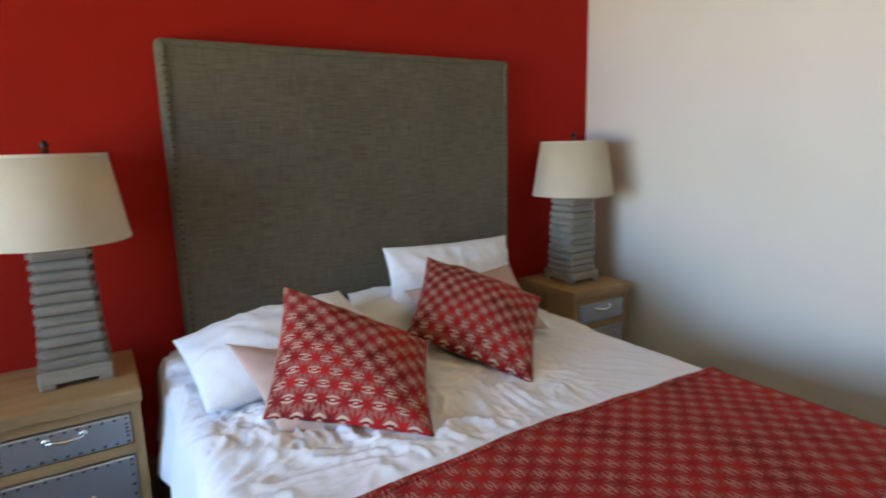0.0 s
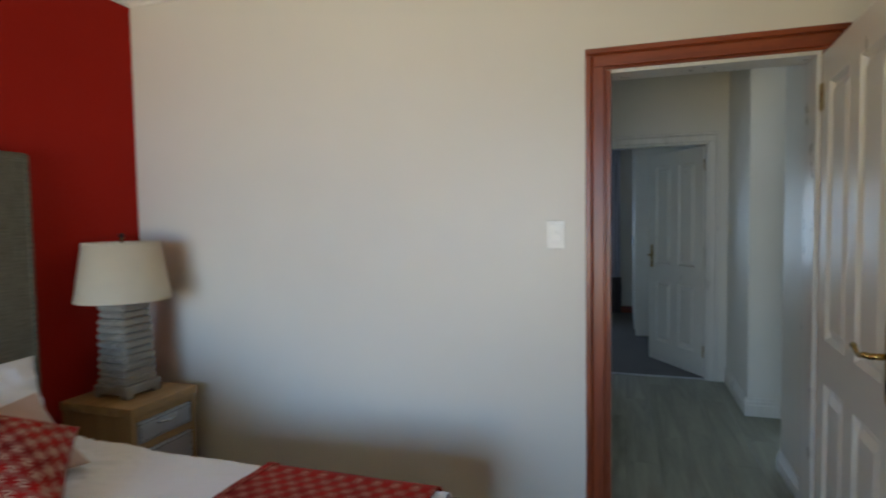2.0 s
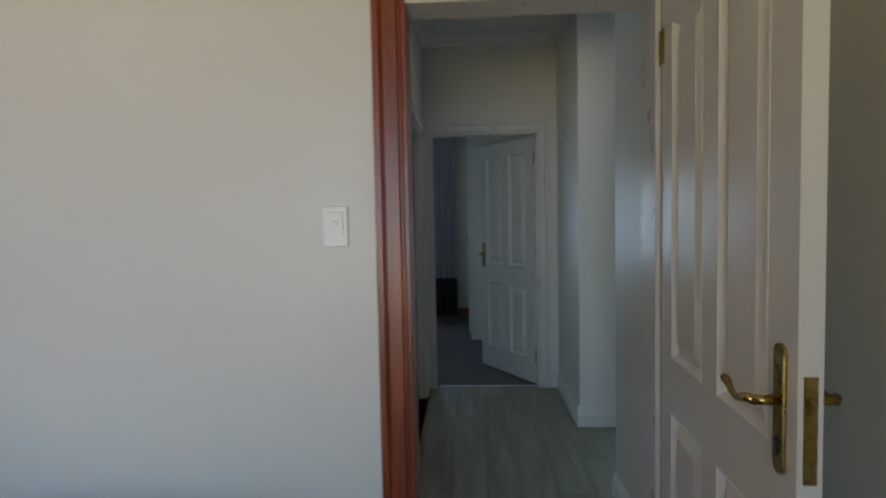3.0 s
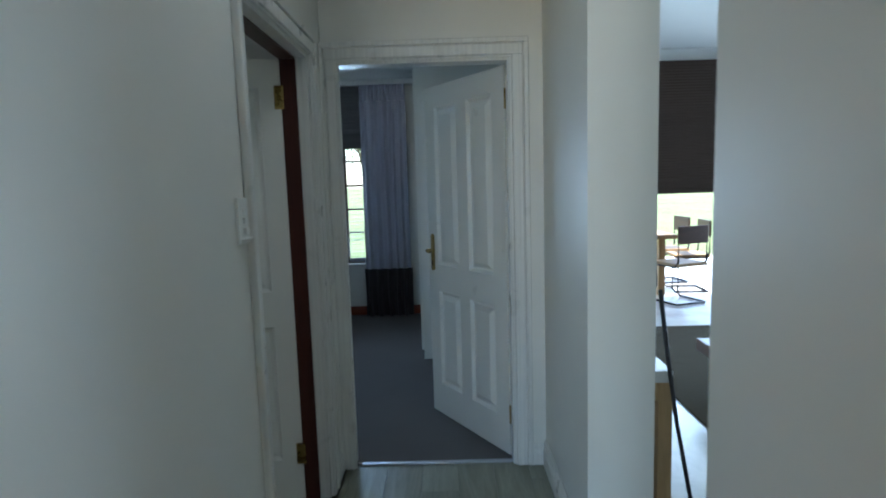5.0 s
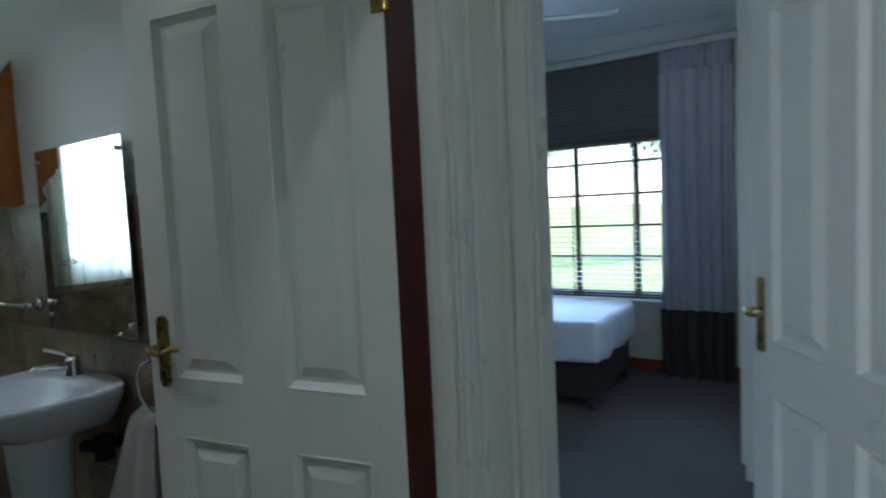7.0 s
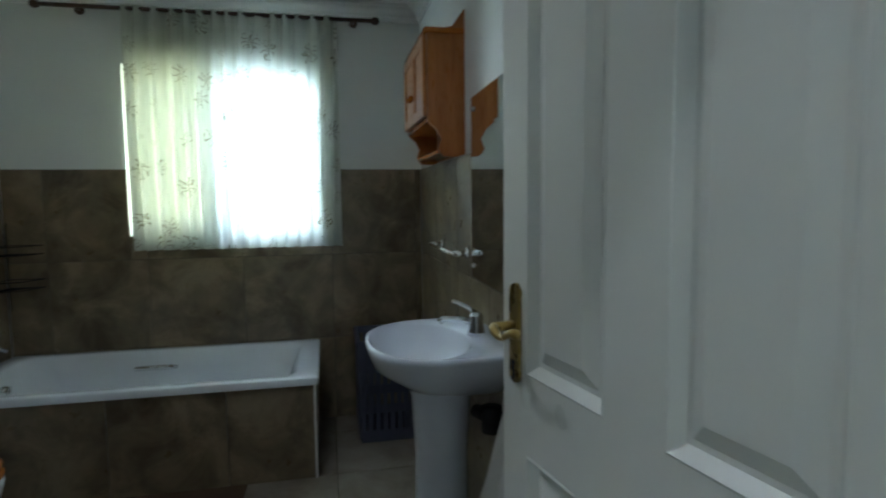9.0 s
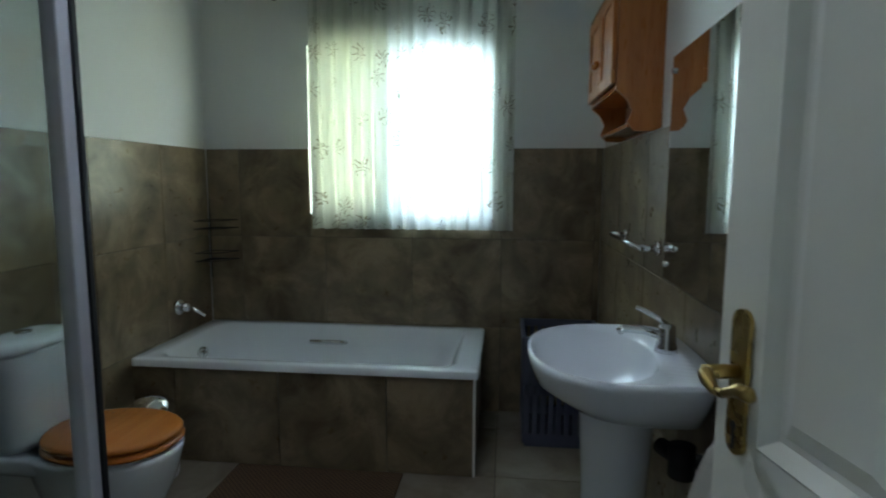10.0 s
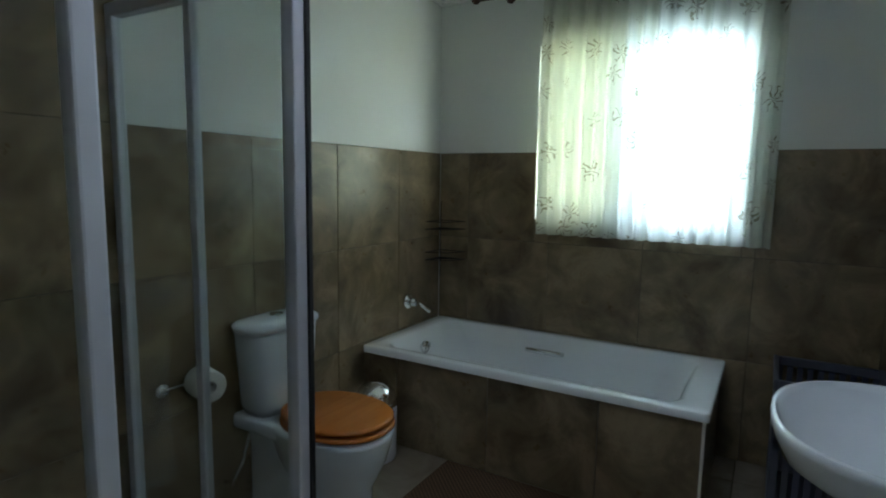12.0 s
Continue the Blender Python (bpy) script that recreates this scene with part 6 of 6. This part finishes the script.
def patio_chair(x, y, turn):
    root = thing("patio_chair", "cantilever dining chair with tan seat and steel frame", "chair", "chairs round the dining table", pose(x, y, -0.004, 0, 0, turn))
    slab("seat", -0.21, -0.2, 0.44, 0.21, 0.22, 0.48, OAK, root, 0.012)
    slab("backrest", -0.21, 0.20, 0.70, 0.21, 0.225, 0.90, DARKWOOD, root, 0.008)
    for sx in (-0.20, 0.20):
        bm = bmesh.new()
        tube(bm, [(sx, 0.21, 0.90), (sx, 0.21, 0.50), (sx, 0.17, 0.44), (sx, -0.19, 0.44), (sx, -0.23, 0.40), (sx, -0.23, 0.06), (sx, -0.19, 0.014), (sx, 0.20, 0.014)], 0.012, 8)
        part("frame_side", bm, BLACKMETAL, root, "", True)
    rod("frame_back", (-0.20, 0.20, 0.014), (0.20, 0.20, 0.014), 0.012, BLACKMETAL, root)
    return root


def patio_table():
    root = thing("dining_table", "long wooden dining table on the sunny patio", "table")
    slab("tabletop", 1.55, 6.75, 0.70, 2.85, 8.4, 0.75, OAK, root, 0.008)
    for x in (1.7, 2.7):
        for y in (6.9, 8.25):
            slab("leg", x - 0.04, y - 0.04, -0.004, x + 0.04, y + 0.04, 0.70, OAK_Z, root, 0.005)


def rug():
    bm = bmesh.new()
    box(bm, 1.55, 1.4, -0.003, 2.72, 5.35, 0.010, 0.003, 1)
    tagged(finish("rug", bm, RUG), "brown ribbed living room rug", "rug")


living_blind()
low_table()
side_table()
rug()
patio_table()
first = patio_chair(2.75, 6.48, 200)
copy_thing(first, pose(3.12, 7.15, -0.004, 0, 0, 265))
copy_thing(first, pose(3.12, 7.8, -0.004, 0, 0, 275))
copy_thing(first, pose(2.1, 6.45, -0.004, 0, 0, 185))


# ---------- outside ----------
def ground():
    bm = bmesh.new()
    vs = [bm.verts.new(p) for p in ((-400, -400, -0.12), (400, -400, -0.12), (400, 400, -0.12), (-400, 400, -0.12))]
    bm.faces.new(vs)
    setting(finish("ground", bm, LAWN), "sunlit garden lawn reaching the horizon", "ground")


def tree(x, y, h, seed, spread=1.6):
    rnd = random.Random(seed)
    root = thing("tree", "leafy green garden tree in sunlight", "tree", "garden trees")
    bm = bmesh.new()
    base = Vector((x, y, -0.13))
    top = Vector((x + rnd.uniform(-0.2, 0.2), y + rnd.uniform(-0.2, 0.2), h * 0.55))
    cyl(bm, base, top, 0.13, 0.07, 10)
    tips = []
    for k in range(9):
        a = math.tau * k / 9 + rnd.uniform(-0.3, 0.3)
        s = base.lerp(top, rnd.uniform(0.55, 1.0))
        e = s + Vector((math.cos(a) * spread * rnd.uniform(0.5, 0.9), math.sin(a) * spread * rnd.uniform(0.5, 0.9), h * rnd.uniform(0.1, 0.35)))
        cyl(bm, s, e, 0.05, 0.02, 6)
        tips.append(e)
    part("trunk", bm, BARK, root)
    verts, faces = [], []
    for k in range(2600):
        c = rnd.choice(tips) + Vector((rnd.gauss(0, 0.42), rnd.gauss(0, 0.42), rnd.gauss(0.05, 0.36)))
        q = Euler((rnd.uniform(0, 6.3), rnd.uniform(0, 6.3), rnd.uniform(0, 6.3)))
        s = rnd.uniform(0.05, 0.10)
        i = len(verts)
        for px, py in ((-1, 0), (0, -0.45), (1, 0), (0, 0.45)):
            v = Vector((px * s, py * s, 0))
            v.rotate(q)
            verts.append(c + v)
        faces.append((i, i + 1, i + 2, i + 3))
    me = bpy.data.meshes.new("crown")
    me.from_pydata(verts, [], faces)
    me.materials.append(LEAF)
    ob = new("crown", me)
    ob.parent = root


def patio_column():
    root = thing("patio_column", "white painted square column on the patio", "column")
    slab("shaft", 4.25, 7.7, 0.0, 4.5, 7.95, 2.75, CREAM, root, 0.006)
    slab("base", 4.2, 7.65, -0.004, 4.55, 8.0, 0.16, CREAM, root, 0.008)


patio_column()
ground()
for n, (x, y, h) in enumerate([(-2.2, 16.5, 5.4), (-9.5, 24.0, 6.0), (1.5, 19.0, 5.0), (-7.2, 2.2, 3.6), (-7.6, -0.4, 3.4), (-9.5, -2.6, 4.4), (5.2, 17.0, 4.6), (-2.6, -13.0, 4.5), (1.5, -12.0, 4.2)]):
    tree(x, y, h, n + 3)

# ---------- floor and wall pieces ----------
def tile_wall(parent_name, axis, c, side, a0, a1, z0, z1, origin, skip=()):
    """Half-metre stone tiles standing 9 mm proud of a wall."""
    parent = bpy.data.objects[parent_name]
    T, G = 0.5, 0.003
    bed = bmesh.new()
    k0, k1 = math.floor((a0 - origin) / T), math.ceil((a1 - origin) / T)
    for k in range(k0, k1):
        p0, p1 = max(a0, origin + k * T), min(a1, origin + (k + 1) * T)
        if p1 - p0 < 0.02:
            continue
        z = z0
        j = 0
        while z < z1 - 0.01:
            ze = min(z1, z0 + (j + 1) * 0.495)
            boxes = [(p0, z, p1, ze)]
            for s0, s1, t0, t1 in skip:
                nxt = []
                for a, b, c_, d in boxes:
                    if c_ <= s0 or a >= s1 or d <= t0 or b >= t1:
                        nxt.append((a, b, c_, d))
                        continue
                    if a < s0:
                        nxt.append((a, b, s0, d))
                    if c_ > s1:
                        nxt.append((s1, b, c_, d))
                    if b < t0:
                        nxt.append((max(a, s0), b, min(c_, s1), t0))
                    if d > t1:
                        nxt.append((max(a, s0), t1, min(c_, s1), d))
                boxes = nxt
            for a, b, c_, d in boxes:
                if axis == "x":
                    box(bed, a, c + side * 0.0003, b, c_, c + side * 0.0065, d)
                else:
                    box(bed, c + side * 0.0003, a, b, c + side * 0.0065, c_, d)
                bm = bmesh.new()
                e0, e1 = c + side * 0.0005, c + side * 0.009
                if axis == "x":
                    box(bm, a + G / 2, e0, b + G / 2, c_ - G / 2, e1, d - G / 2, 0.0012, 1)
                else:
                    box(bm, e0, a + G / 2, b + G / 2, e1, c_ - G / 2, d - G / 2, 0.0012, 1)
                part("tile", bm, TILE, parent)
            z = ze
            j += 1
    part("grout_bed", bed, GROUT, parent, "dark brown grout between the tiles")


tile_wall("wall_bath_window", "y", BATH_X, 1, BATH_Y0 + 0.01, BATH_Y1 - 0.01, 0.0, 1.485, 0.047, [(0.96, 1.99, 1.12, 2.05)])
tile_wall("wall_bath_side", "x", BATH_Y0, 1, BATH_X + 0.01, SHX - 0.02, 0.0, 1.485, -2.755)
tile_wall("wall_bath_side", "x", BATH_Y0, 1, SHX - 0.018, HALL_L - 0.13, 0.0, HB - 0.09, -2.755)
tile_wall("wall_bath_basin", "x", BATH_Y1, -1, BATH_X + 0.01, HALL_L - 0.13, 0.0, 1.485, -2.73)
tile_wall("wall_hall_left", "y", HALL_L - 0.12, -1, BATH_Y0 + 0.01, SHY + 0.02, 0.0, HB - 0.09, 0.35)
tile_wall("wall_hall_left", "y", HALL_L - 0.12, -1, SHY + 0.022, 1.60, 0.0, 1.485, 0.35)


def floor_tiles():
    parent = bpy.data.objects["floor_bathroom"]
    me = None
    T = 0.5
    for i in range(7):
        for j in range(6):
            x, y = -3.965 + i * T, 0.038 + j * T
            if me is None:
                bm = bmesh.new()
                box(bm, 0.002, 0.002, -0.008, T - 0.002, T - 0.002, 0.0, 0.0015, 1)
                ob = part("tile", bm, FLOORTILE, parent)
                me = ob.data
            else:
                ob = new("tile", me)
                ob.parent = parent
            ob.location = (x, y, 0)


def hall_planks():
    parent = bpy.data.objects["floor_passage"]
    me = None
    W, L = 0.18, 1.2
    for i in range(8):
        for j in range(-1, 3):
            x, y = -0.62 + i * W, 0.03 + j * L + (i * 0.43) % L
            y0, y1 = max(y, 0.0), min(y + L, HALL_END + 0.03)
            if y1 - y0 < 0.03:
                continue
            bm = bmesh.new()
            box(bm, 0.0006, y0 - y + 0.0006, -0.010, min(W, HALL_R + 0.24 - x) - 0.0006, y1 - y - 0.0006, 0.0, 0.0012, 1)
            ob = part("plank", bm, LAMINATE, parent)
            ob.location = (x, y, 0)


floor_tiles()
hall_planks()
setting(slab("threshold_strip", -0.40, HALL_END + 0.02, 0.0, 0.40, HALL_END + 0.045, 0.008, ZINC, None, 0.002), "metal carpet threshold strip", "trim")
